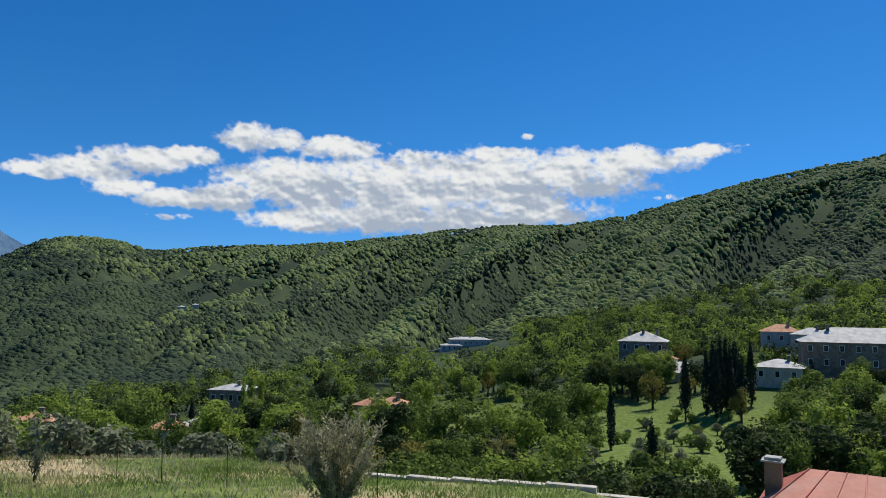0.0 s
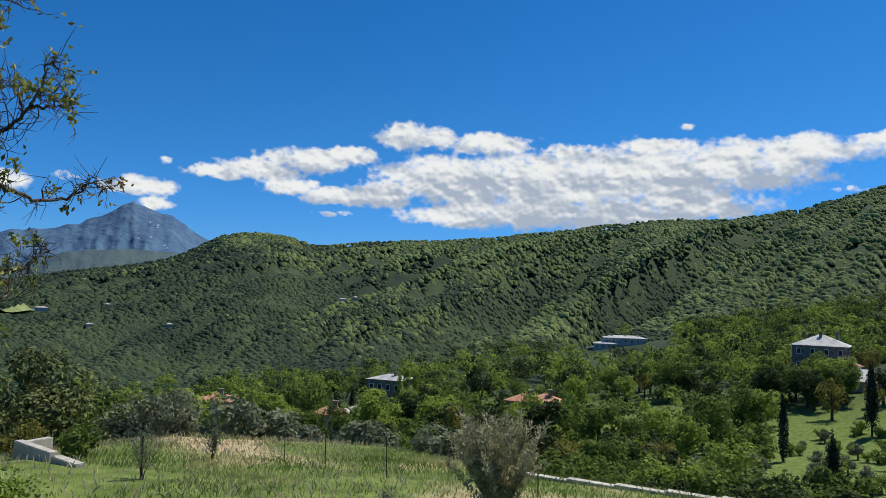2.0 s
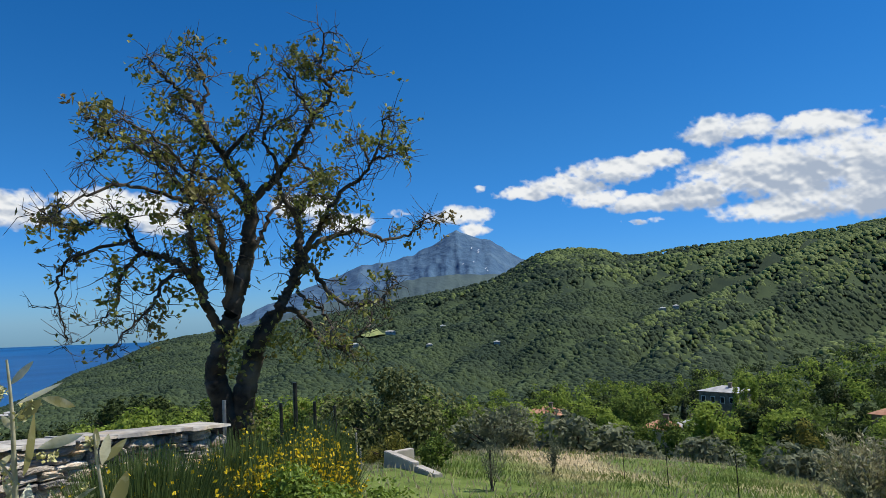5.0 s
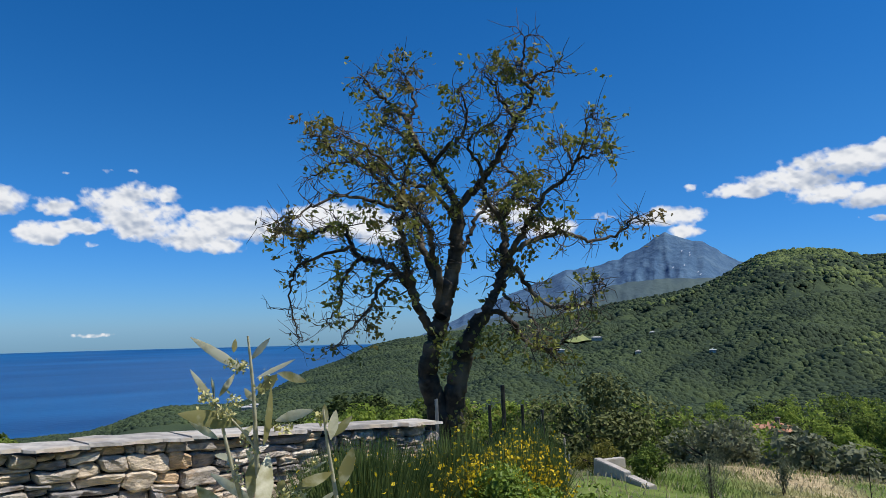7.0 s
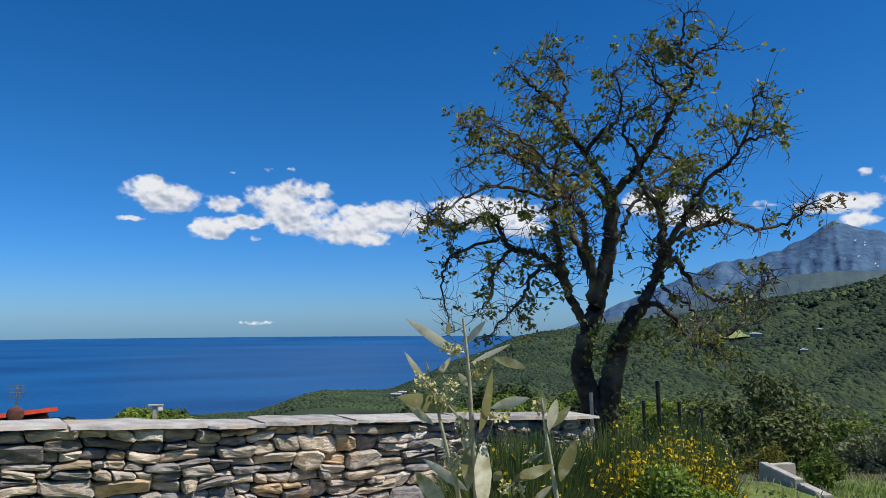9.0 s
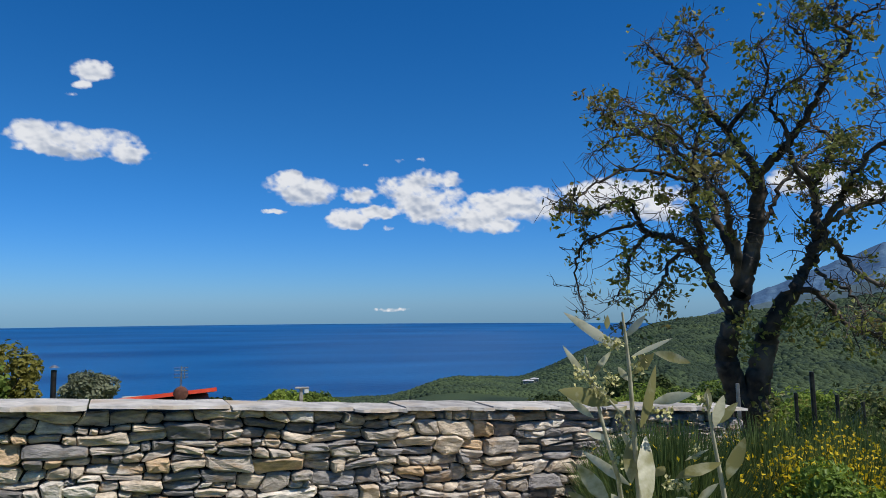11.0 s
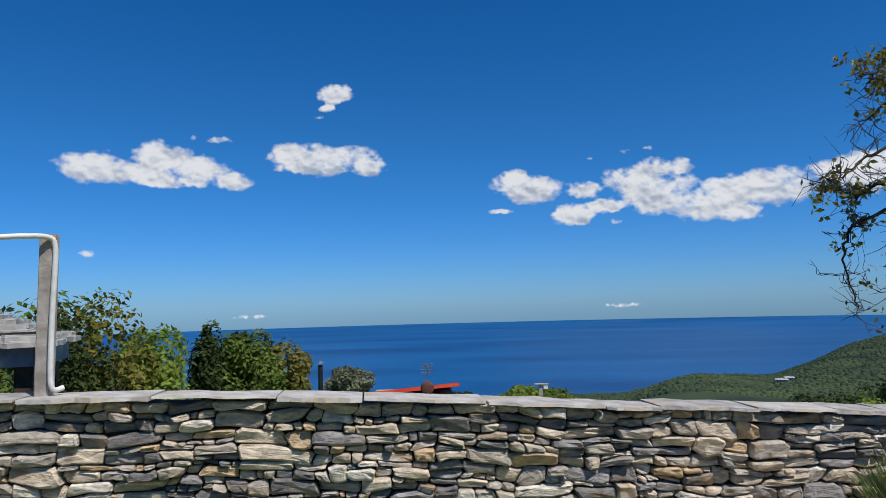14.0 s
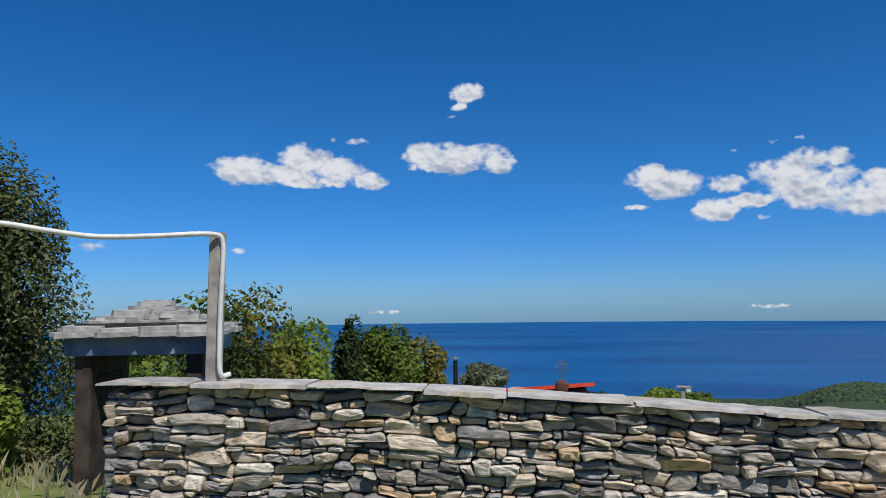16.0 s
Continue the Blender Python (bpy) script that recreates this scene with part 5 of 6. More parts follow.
    cs = [P(x, y, gen.uniform(-0.02, 0.02)) + gen.normal(scale=0.0042, size=(22, 3)) for x, y in
          ((728, 620), (736, 616), (716, 608), (672, 672), (684, 680), (700, 696), (712, 708), (716, 680), (728, 680), (768, 660), (776, 636), (800, 732), (816, 736), (828, 859), (812, 857), (877, 720), (875, 712), (728, 825), (756, 768), (740, 752), (720, 800), (864, 800), (664, 664), (706, 700), (844, 861))]
    v, f = leaves(np.concatenate(cs), 0.006, 0.005, 0.2, gen=gen)
    link("buds", mesh_np("buds", v - off, f, BUD), e, "cream flower buds")["kind"] = "stuff"


def olive_bush(x, y, top, width, n_stems, n_leaves, seed, label, leaf_len=0.055, mat=None):
    """An upright young olive: thin stems with narrow silvery leaves."""
    gen = np.random.default_rng(seed)
    g = gz(x, y)
    e = thing("olive_bush", x, y, g, label=label, category="olive bush")
    h = top - g
    paths, cs, al = [], [], []
    for _ in range(n_stems):
        a, sp = gen.uniform(0, 6.28), gen.uniform(0.1, 1.0) * width / 2
        hh = h * gen.uniform(0.62, 1.0) * (1 - 0.25 * sp / width)
        tt = np.linspace(0, 1, 7)
        p = np.stack([np.cos(a) * sp * tt ** 1.3, np.sin(a) * sp * tt ** 1.3, hh * tt - 0.03], -1) + gen.normal(scale=0.012, size=(7, 3))
        paths.append((p, np.linspace(0.006, 0.0018, 7)))
        k = n_leaves // n_stems
        t = gen.uniform(0.25, 1.0, k) ** 0.8
        i = np.minimum((t * 6).astype(int), 5)
        q = p[i] + (p[i + 1] - p[i]) * (t * 6 - i)[:, None]
        dd = gen.normal(size=(k, 3))
        dd[:, 2] = np.abs(dd[:, 2]) + 0.3
        dd /= np.linalg.norm(dd, axis=1)[:, None]
        cs.append(q + dd * gen.uniform(0.02, 0.09, (k, 1)))
        al.append(dd)
    v, f = tubes(paths, 4)
    link("stems", mesh_np("stems", v, f, TWIG, True), e)["kind"] = "stuff"
    v, f = leaves(np.concatenate(cs), leaf_len, leaf_len * 0.24, 0.2, gen=gen, along=np.concatenate(al) * 1.5)
    link("leaves", mesh_np("leaves", v, f, mat or LEAF_SPRIG), e, "narrow silvery leaves")["kind"] = "stuff"
    return e


def broom(x, y, top, width, n, flowers, seed, label, name="broom_bush"):
    """Spanish broom: a sheaf of thin green rods with yellow flowers near the tips."""
    gen = np.random.default_rng(seed)
    g = gz(x, y)
    e = thing(name, x, y, g, label=label, category="bush")
    h = top - g
    a = gen.uniform(0, 6.28, n)
    sp = np.sqrt(gen.uniform(0, 1, n)) * width / 2
    hh = h * gen.uniform(0.55, 1.04, n) * (1 - 0.35 * (sp / width * 2) ** 2)
    tt = np.linspace(0, 1, 5)
    bend = gen.normal(scale=0.06, size=(n, 1, 2)) * (tt ** 2)[None, :, None]
    px = np.cos(a)[:, None] * sp[:, None] * (0.35 + 0.65 * tt[None] ** 0.8)
    py = np.sin(a)[:, None] * sp[:, None] * (0.35 + 0.65 * tt[None] ** 0.8)
    p = np.stack([px + bend[:, :, 0], py + bend[:, :, 1], hh[:, None] * tt[None] - 0.05], -1)
    w = np.array([0.006, 0.0055, 0.005, 0.0035, 0.0015])
    s = gen.normal(size=(n, 1, 3)) * np.array([1, 1, 0.1])
    s /= np.linalg.norm(s, axis=2)[:, :, None]
    v = np.stack([p - s * w[None, :, None], p + s * w[None, :, None]], 2).reshape(-1, 3)
    i = (np.arange(n)[:, None] * 10 + np.arange(4)[None] * 2).ravel()
    f = np.stack([i, i + 1, i + 3, i + 2], -1)
    link("rods", mesh_np("rods", v, f, BROOM_STEM), e, "thin green rods")["kind"] = "stuff"
    if flowers:
        k = gen.integers(0, n, flowers)
        k = k[np.argsort(np.sin(a[k] * 3) + gen.normal(scale=0.6, size=flowers))][: int(flowers * 0.75)]
        t = gen.uniform(0.72, 1.0, len(k))
        q = p[k, 3] + (p[k, 4] - p[k, 3]) * ((t - 0.72) / 0.28)[:, None] + gen.normal(scale=0.015, size=(len(k), 3))
        v, f = leaves(q, 0.036, 0.030, 0.3, gen=gen)
        link("flowers", mesh_np("flowers", v, f, FLOWER), e, "bright yellow flowers")["kind"] = "stuff"
    return e


def leafy_bush(name, x, y, top, half, n, leaf, mat, seed, label, foot=None, clumps=26):
    """A dense bush or small tree with leaves in clumps and a short trunk."""
    gen = np.random.default_rng(seed)
    g = gz(x, y) if foot is None else foot
    e = thing(name, x, y, g, label=label, category="bush" if "bush" in name else "tree")
    c = link("crown", crown_mesh("crown", mat, n, leaf, leaf * 0.6, half, clumps, gen), e)
    c.location = (0, 0, top - g - half[2] * 0.98)
    link("trunk", trunk_mesh(max(0.3, top - g - half[2] * 0.5), 0.03 + half[0] * 0.05, half[0] * 0.8, gen), e)
    return e


def grass(n, az0, az1, r0, r1, hmin, hmax, mat, name, label, seed, patch=None):
    gen = np.random.default_rng(seed)
    az = np.radians(gen.uniform(az0, az1, n))
    r = np.sqrt(gen.uniform(r0 * r0, r1 * r1, n))
    x, y = -np.sin(az) * r, np.cos(az) * r
    if patch is not None:
        keep = patch(x, y, gen)
        x, y = x[keep], y[keep]
    n = len(x)
    z = ground_z(x, y)
    h = gen.uniform(hmin, hmax, n) * (0.6 + 0.8 * fbm(x * 0.6, y * 0.6, 4, 3))
    a = gen.uniform(0, 6.28, n)
    lean = gen.normal(scale=0.35, size=(n, 2)) * h[:, None]
    w = 0.004 + 0.008 * gen.uniform(0, 1, n)
    b0 = np.stack([x - np.cos(a) * w, y - np.sin(a) * w, z - 0.02], -1)
    b1 = np.stack([x + np.cos(a) * w, y + np.sin(a) * w, z - 0.02], -1)
    m0 = np.stack([x + np.cos(a) * w * 0.7 + lean[:, 0] * 0.35, y + np.sin(a) * w * 0.7 + lean[:, 1] * 0.35, z + h * 0.6], -1)
    tp = np.stack([x + lean[:, 0], y + lean[:, 1], z + h], -1)
    v = np.stack([b0, b1, m0, tp], 1).reshape(-1, 3)
    f = np.arange(n * 4).reshape(n, 4)
    o = link(name, mesh_np(name, v, f, mat))
    tagged(o, label, "grass", kind="stuff")


def dry_patch(x, y, gen):
    return (fbm(x * 0.25, y * 0.25, 61, 3) + gen.normal(scale=0.06, size=len(x)) > 0.52) & (x < -1.0) | ((x < -5.6 + 0.1 * y) & (y < 11))


def green_patch(x, y, gen):
    return (fbm(x * 0.25, y * 0.25, 61, 3) + gen.normal(scale=0.08, size=len(x)) < 0.55) & ~((x < -6.5) & (y < 10.5))


def slim_post(x, y, z0, z1, mat, name="fence_post", label="thin dark metal fence post standing in grass", r=0.025):
    bm = bmesh.new()
    bmesh.ops.create_cone(bm, cap_ends=True, segments=8, radius1=r, radius2=r * 0.92, depth=z1 - z0, matrix=pose(x, y, (z0 + z1) / 2, 1.0, -1.2, 0))
    o = part(name, bm, mat)
    return tagged(o, label, "post", "garden fence posts")


def build_garden():
    grass(120000, -34, 66, 3.2, 25, 0.03, 0.11, GRASS_GREEN, "meadow_grass", "uneven green meadow grass of the garden field", 1, green_patch)
    grass(26000, -34, 66, 3.2, 25, 0.04, 0.15, GRASS_DRY, "dry_grass", "straw-coloured dry grass and seed heads", 2, dry_patch)
    grass(2600, 116, 142, 5.5, 13, 0.10, 0.28, GRASS_DRY, "dry_grass", "tall dry grass beside the gate", 6)
    leafy_bush("low_bush", -6.9, -6.5, 0.55, (0.6, 0.6, 0.55), 3000, 0.07, LEAF_HOLM, 33, "dark shrub growing by the gate", clumps=24)
    # brooms below the tree
    broom(-5.42, 2.75, 0.78, 1.45, 8000, 500, 3, "dense green broom bush with few yellow flowers by the wall")
    broom(-5.62, 3.75, 0.74, 1.1, 5200, 900, 4, "green broom bush growing against the stone wall")
    broom(-5.25, 4.05, 0.62, 1.1, 4200, 5200, 5, "broom bush covered in bright yellow flowers")
    broom(-5.08, 3.60, 0.60, 0.85, 2800, 4600, 6, "low broom bush in full yellow flower")
    broom(-6.3, 5.2, 0.55, 1.1, 2200, 2000, 7, "green and yellow broom bush under the old tree")
    broom(-7.6, 6.4, 0.45, 1.3, 2200, 200, 8, "tall dull green broom bush behind the flowers")
    leafy_bush("lime_bush", -4.66, 3.66, 0.50, (0.46, 0.46, 0.42), 6500, 0.045, LEAF_LIME, 9, "bright lime-green leafy bush beside yellow broom")
    leafy_bush("lime_bush", -4.45, 4.25, 0.30, (0.36, 0.36, 0.32), 1800, 0.045, LEAF_LIME, 19, "bright lime-green leafy bush beside yellow broom")
    # big round evergreen bush and smaller neighbours
    leafy_bush("round_bush", -14.1, 15.2, 0.0, (2.25, 2.25, 1.75), 11000, 0.15, LEAF_HOLM, 10, "large round dark-green evergreen bush at the field edge", clumps=40)
    leafy_bush("small_bush", -9.45, 11.2, -0.70, (0.42, 0.42, 0.42), 1500, 0.07, LEAF_OAK, 11, "small dense green bush beside the concrete channel")
    leafy_bush("small_bush", -10.9, 11.4, -0.85, (0.55, 0.55, 0.40), 1500, 0.06, LEAF_YELLOW, 12, "low olive-green bush in the dry grass")
    leafy_bush("pale_bush", -12.2, 18.4, -1.0, (0.8, 0.8, 0.85), 1600, 0.12, LEAF_OLIVE, 13, "pale leafy bush behind the round evergreen")
    olive_bush(-6.95, 9.6, -0.28, 0.62, 9, 900, 14, "thin young olive sapling tied to a stake", 0.05, LEAF_OLIVE)
    olive_bush(-7.6, 12.75, -0.85, 0.45, 8, 700, 15, "small grey-green olive sapling in the field", 0.06, LEAF_OLIVE)
    olive_bush(-2.9, 9.2, -0.85, 0.5, 7, 400, 17, "thin grey weed bush in the field grass", 0.05, LEAF_OLIVE)
    olive_bush(-1.36, 8.70, 0.40, 1.5, 60, 11000, 16, "young olive bush with silvery cream leaves in the field", 0.075, LEAF_PALE_OLIVE)
    for az, r, tp in ((-13, 17, 1.0), (-18, 18, 0.9), (-22.5, 18, 0.8), (-6, 21, 1.1), (-15, 20, 0.9), (2, 21, 1.1), (-26.2, 22, 0.5)):
        x, y = at_az(az, r)
        olive_bush(x, y, gz(x, y) + tp, 1.5, 26, 2400, int(40 + az), "grey-green olive bush on the garden slope", 0.085, LEAF_OLIVE)
    slim_post(-6.93, 9.55, -1.35, -0.55, TIMBER_DARK, "stake", "short dark wooden stake holding a sapling", 0.018)
    for az, r, h in ((22.3, 14, 0.75), (25.4, 15, 0.7), (17.5, 13, 0.75), (5.5, 11, 0.9)):
        x, y = at_az(az, r)
        slim_post(x, y, gz(x, y) - 0.1, gz(x, y) + h, METAL_DARK, "stake", "thin dark metal stake standing in the grass", 0.009)
    # fence posts and the torn net
    for x, y, z1, r in ((-11.28, 9.23, 0.40, 0.045), (-11.43, 9.0, 0.02, 0.035), (-11.01, 9.49, 0.02, 0.035), (-10.72, 9.75, -0.08, 0.035)):
        slim_post(x, y, gz(x, y) - 0.3, z1, METAL_DARK, r=r)
    for x, y, h in ((-10.35, 9.95, 0.75), (-10.45, 9.7, 0.5), (-10.2, 9.9, 0.45), (-10.6, 9.6, 0.45)):
        slim_post(x, y, gz(x, y) - 0.2, gz(x, y) + h, TIMBER, "stake", "short grey wooden stake in dry grass", 0.022)
    slim_post(-7.25, 4.75, -0.6, 0.75, METAL_GREY, "steel_post", "thin grey steel post at the end of the stone wall", 0.022)
    n = 9
    vs = []
    for i in range(n):
        for j in range(n):
            t, u = i / (n - 1), j / (n - 1)
            zt = -0.15 + 0.0 * t - (1 - t) * 0.45
            vs.append((-11.01 + 0.29 * t, 9.49 + 0.26 * t + 0.05 * math.sin(u * 5), -0.95 + (zt + 0.95) * u))
    fs = [(i * n + j, i * n + j + 1, (i + 1) * n + j + 1, (i + 1) * n + j) for i in range(n - 1) for j in range(n - 1)]
    o = link("fence_net", mesh_np("fence_net", vs, fs, NET, True))
    md = o.modifiers.new("weave", "WIREFRAME")
    md.thickness = 0.012
    tagged(o, "sagging pale green net between two fence posts", "net")
    # concrete channel
    for x, y, z, lx, ly, h, rz in ((-9.86, 10.69, -1.35, 1.22, 0.16, 0.46, -21.2), (-8.86, 10.30, -1.43, 0.78, 0.18, 0.46, -21.2), (-10.37, 11.26, -1.38, 0.62, 0.16, 0.46, 79)):
        bm = bmesh.new()
        box(bm, 0, 0, 0, lx, ly, h, 0, 0.012)
        o = tagged(part("channel_wall", bm, CONCRETE), "low concrete channel wall in the field corner", "wall", "concrete channel")
        o.matrix_basis = pose(x, y, z, 0, 2 if rz < 0 else 0, rz)
    bm = bmesh.new()
    for i in range(8):
        t = i / 7
        x, y = -1.2 + 6.4 * t, 14.55 - 2.15 * t
        box(bm, x, y, gz(x, y) - 0.08, 0.97, 0.20, 0.30, -18.6, 0.01)
    tagged(part("kerb", bm, CONCRETE), "pale concrete kerb along the field edge", "kerb", kind="structure")


# ---- gate roof, post and hose ----
def build_gate():
    rz = WALL_RZ - 90
    gx, gy = -6.12, -4.72
    g = thing("gate_shelter", gx, gy, 0.01, rz + 12, "small roofed gate with stone slabs over weathered timber beams", "gate")
    rnd = random.Random(3)
    half = 0.66
    steps = (1.0, 0.93, 0.70, 0.62, 0.46, 0.30, 0.20)
    for lv, k in enumerate(steps):
        hw = half * k
        z = 1.405 + lv * 0.042
        cnt = max(1, int(4 * k + 0.5))
        for side in range(4):
            for i in range(cnt):
                w = 2 * hw / cnt
                cx = -hw + w * (i + 0.5)
                dep = 0.34 if lv < len(steps) - 2 else hw
                m = pose(0, 0, z, 0, 0, side * 90) @ pose(cx, -hw + dep / 2 - rnd.uniform(0, 0.035), rnd.uniform(-0.006, 0.006), rnd.uniform(1, 4), rnd.uniform(-2, 2), rnd.uniform(-4, 4))
                bm = bmesh.new()
                pts = []
                for q in range(8):
                    a = q * math.pi / 4 + 0.39
                    pts.append((math.copysign(abs(math.cos(a)) ** 0.4, math.cos(a)) * w * 0.55 * rnd.uniform(0.88, 1.08), math.copysign(abs(math.sin(a)) ** 0.4, math.sin(a)) * dep * 0.55 * rnd.uniform(0.9, 1.08)))
                th = rnd.uniform(0.032, 0.052)
                lo = [bm.verts.new((x, y, -th / 2)) for x, y in pts]
                hi = [bm.verts.new((x * 0.98, y * 0.98, th / 2)) for x, y in pts]
                bm.faces.new(hi)
                bm.faces.new(lo[::-1])
                for q in range(8):
                    bm.faces.new((lo[q], lo[(q + 1) % 8], hi[(q + 1) % 8], hi[q]))
                o = part("roof_slab", bm, SLATE, g)
                o.matrix_basis = m
    bm = bmesh.new()
    box(bm, 0, 0, 1.44, 1.06, 1.06, 0.10)
    bmesh.ops.create_cone(bm, cap_ends=True, segments=4, radius1=0.78, radius2=0.08, depth=0.20, matrix=pose(0, 0, 1.50, 0, 0, 45))
    # same near-black backing fills the roof behind its slabs
    part("roof_core", bm, GAP_SHADE, g, "near-black core showing in gaps under the roof slabs")
    for sx, sy, lx, ly in ((0, -0.56, 1.17, 0.05), (0, 0.56, 1.17, 0.05), (-0.56, 0, 0.05, 1.07), (0.56, 0, 0.05, 1.07)):
        bm = bmesh.new()
        box(bm, sx, sy, 1.30, lx, ly, 0.16, 0, 0.006)
        part("fascia", bm, FASCIA, g, "worn blue-grey painted fascia board")
    for sy in (-0.45, 0.45):
        bm = bmesh.new()
        box(bm, 0, sy, 1.12, 1.02, 0.12, 0.17, 0, 0.008)
        part("beam", bm, TIMBER_DARK, g, "dark timber beam")
    for sx in (-0.46, 0.46):
        for sy in (-0.45, 0.45):
            bm = bmesh.new()
            box(bm, sx, sy, 0.45, 0.13, 0.13, 1.55, 0, 0.008)
            part("gate_post", bm, TIMBER_DARK, g, "dark timber post")
    for i in range(6):
        bm = bmesh.new()
        box(bm, -0.34 + 0.136 * i, -0.40, 0.36, 0.128, 0.035, 1.35, 0, 0.004)
        part("door_board", bm, TIMBER_DARK, g)
    # post on the wall
    bm = bmesh.new()
    box(bm, 0, 0, 0.545, 0.105, 0.085, 1.17, 0, 0.008)
    p = tagged(part("wooden_post", bm, TIMBER), "weathered grey square timber post standing on the wall", "post")
    p.matrix_basis = pose(-5.147, -3.485, 1.06, 0.3, 1.2, WALL_RZ)
    pts = [(-3.30, -5.45, 2.36), (-3.72, -4.92, 2.275), (-4.16, -4.41, 2.225), (-4.36, -4.20, 2.185), (-4.57, -3.98, 2.155), (-4.80, -3.68, 2.17), (-5.00, -3.46, 2.195), (-5.10, -3.37, 2.19), (-5.125, -3.345, 2.14), (-5.125, -3.34, 2.02), (-5.12, -3.35, 1.75), (-5.115, -3.355, 1.45), (-5.12, -3.35, 1.17), (-5.2, -3.32, 1.155)]
    c = np.array(pts) + np.array([0.013, -0.055, -0.03])
    t = np.linspace(0, len(c) - 1, 80)
    i = np.clip(t.astype(int), 0, len(c) - 2)
    fr = (t - i)[:, None]
    q0, q1, q2, q3 = c[np.maximum(i - 1, 0)], c[i], c[i + 1], c[np.minimum(i + 2, len(c) - 1)]
    cc = 0.5 * (2 * q1 + (q2 - q0) * fr + (2 * q0 - 5 * q1 + 4 * q2 - q3) * fr ** 2 + (3 * q1 - q0 - 3 * q2 + q3) * fr ** 3)
    v, f = tubes([(cc, np.full(len(cc), 0.019))], 10)
    o = link("hose", mesh_np("hose", v, f, HOSE, True))
    tagged(o, "thick white hose strung to the timber post", "hose")
    # far post that holds the hose's other end
    bm = bmesh.new()
    box(bm, -3.27, -5.49, 1.16, 0.1, 0.1, 2.42, 40, 0.008)
    tagged(part("wooden_post", bm, TIMBER), "weathered grey square timber post standing on the ground", "post")


def build_behind_wall():
    leafy_bush("evergreen_tree", -6.9, -7.55, 3.72, (1.0, 1.0, 2.15), 42000, 0.06, LEAF_HOLM, 30, "tall dense evergreen oak tree with glossy dark leaves", clumps=60)
    leafy_bush("low_bush", -6.3, -7.0, 0.75, (0.8, 0.8, 0.75), 5000, 0.075, LEAF_HOLM, 32, "dark shrub below the evergreen tree", clumps=30)
    leafy_bush("low_bush", -5.75, -6.5, 0.95, (0.55, 0.55, 0.6), 3500, 0.075, LEAF_BRIGHT, 31, "fresh green bush at the foot of the evergreen", clumps=24)
    for az, r, el, half, mat, leaf, lab in (
        (125.5, 15, 1.3, (2.2, 2.2, 1.8), LEAF_OAK, 0.16, "green leafy tree behind the gate roof"),
        (122.5, 13, 3.0, (1.15, 1.15, 2.3), LEAF_DARK, 0.11, "sparse dark tree behind the wooden post"),
        (119.3, 13.5, 0.9, (1.25, 1.25, 2.0), LEAF_YELLOW, 0.12, "yellowish green tree behind the stone wall"),
        (117.2, 15, -0.9, (1.3, 1.3, 1.6), LEAF_BRIGHT, 0.13, "fresh green tree behind the stone wall"),
        (113.0, 18, -0.6, (0.62, 0.62, 1.9), LEAF_DARK, 0.13, "narrow dark tree behind the stone wall"),
        (110.3, 19, -1.2, (1.0, 1.0, 1.5), LEAF_OAK, 0.14, "leafy green tree with pointed crown beyond the wall"),
        (107.6, 20, -1.7, (1.1, 1.1, 1.5), LEAF_YELLOW, 0.14, "light green leafy tree beyond the wall"),
        (102.4, 24, -4.3, (0.95, 0.95, 0.9), LEAF_OLIVE, 0.14, "small grey-green tree near the red roof"),
        (88.5, 26, -6.5, (1.2, 1.2, 0.8), LEAF_BRIGHT, 0.16, "low bright green bush beyond the wall"),
        (86.2, 27, -6.7, (1.2, 1.2, 0.8), LEAF_OAK, 0.16, "low green bush beyond the wall"),
        (93.5, 34, -6.9, (1.3, 1.3, 0.9), LEAF_DARK, 0.2, "dark low tree beside the red roof"),
        (99.0, 36, -6.8, (1.3, 1.3, 0.9), LEAF_DARK, 0.2, "dark low tree behind the red roof"),
        (62.0, 22, -6.2, (1.5, 1.5, 1.4), LEAF_BRIGHT, 0.15, "rounded yellow-green tree beyond the wall"),
        (57.5, 26, -6.4, (1.6, 1.6, 1.4), LEAF_BRIGHT, 0.16, "rounded yellow-green tree beyond the fence"),
        (52.0, 30, -6.6, (1.8, 1.8, 1.4), LEAF_BRIGHT, 0.17, "rounded yellow-green tree beyond the fence"),
        (66.5, 24, -7.0, (1.3, 1.3, 1.0), LEAF_DARK, 0.16, "brownish dark bush beyond the wall"),
        (48.5, 27, -7.0, (1.6, 1.6, 1.4), LEAF_OAK, 0.16, "green bush beyond the fence posts")):
        x, y = at_az(az, r)
        top = 1.62 + r * math.tan(radians(el))
        leafy_bush("leafy_tree", x - 0.45, y - 0.3, top, half, 6200, leaf, mat, int(az * 10), lab)


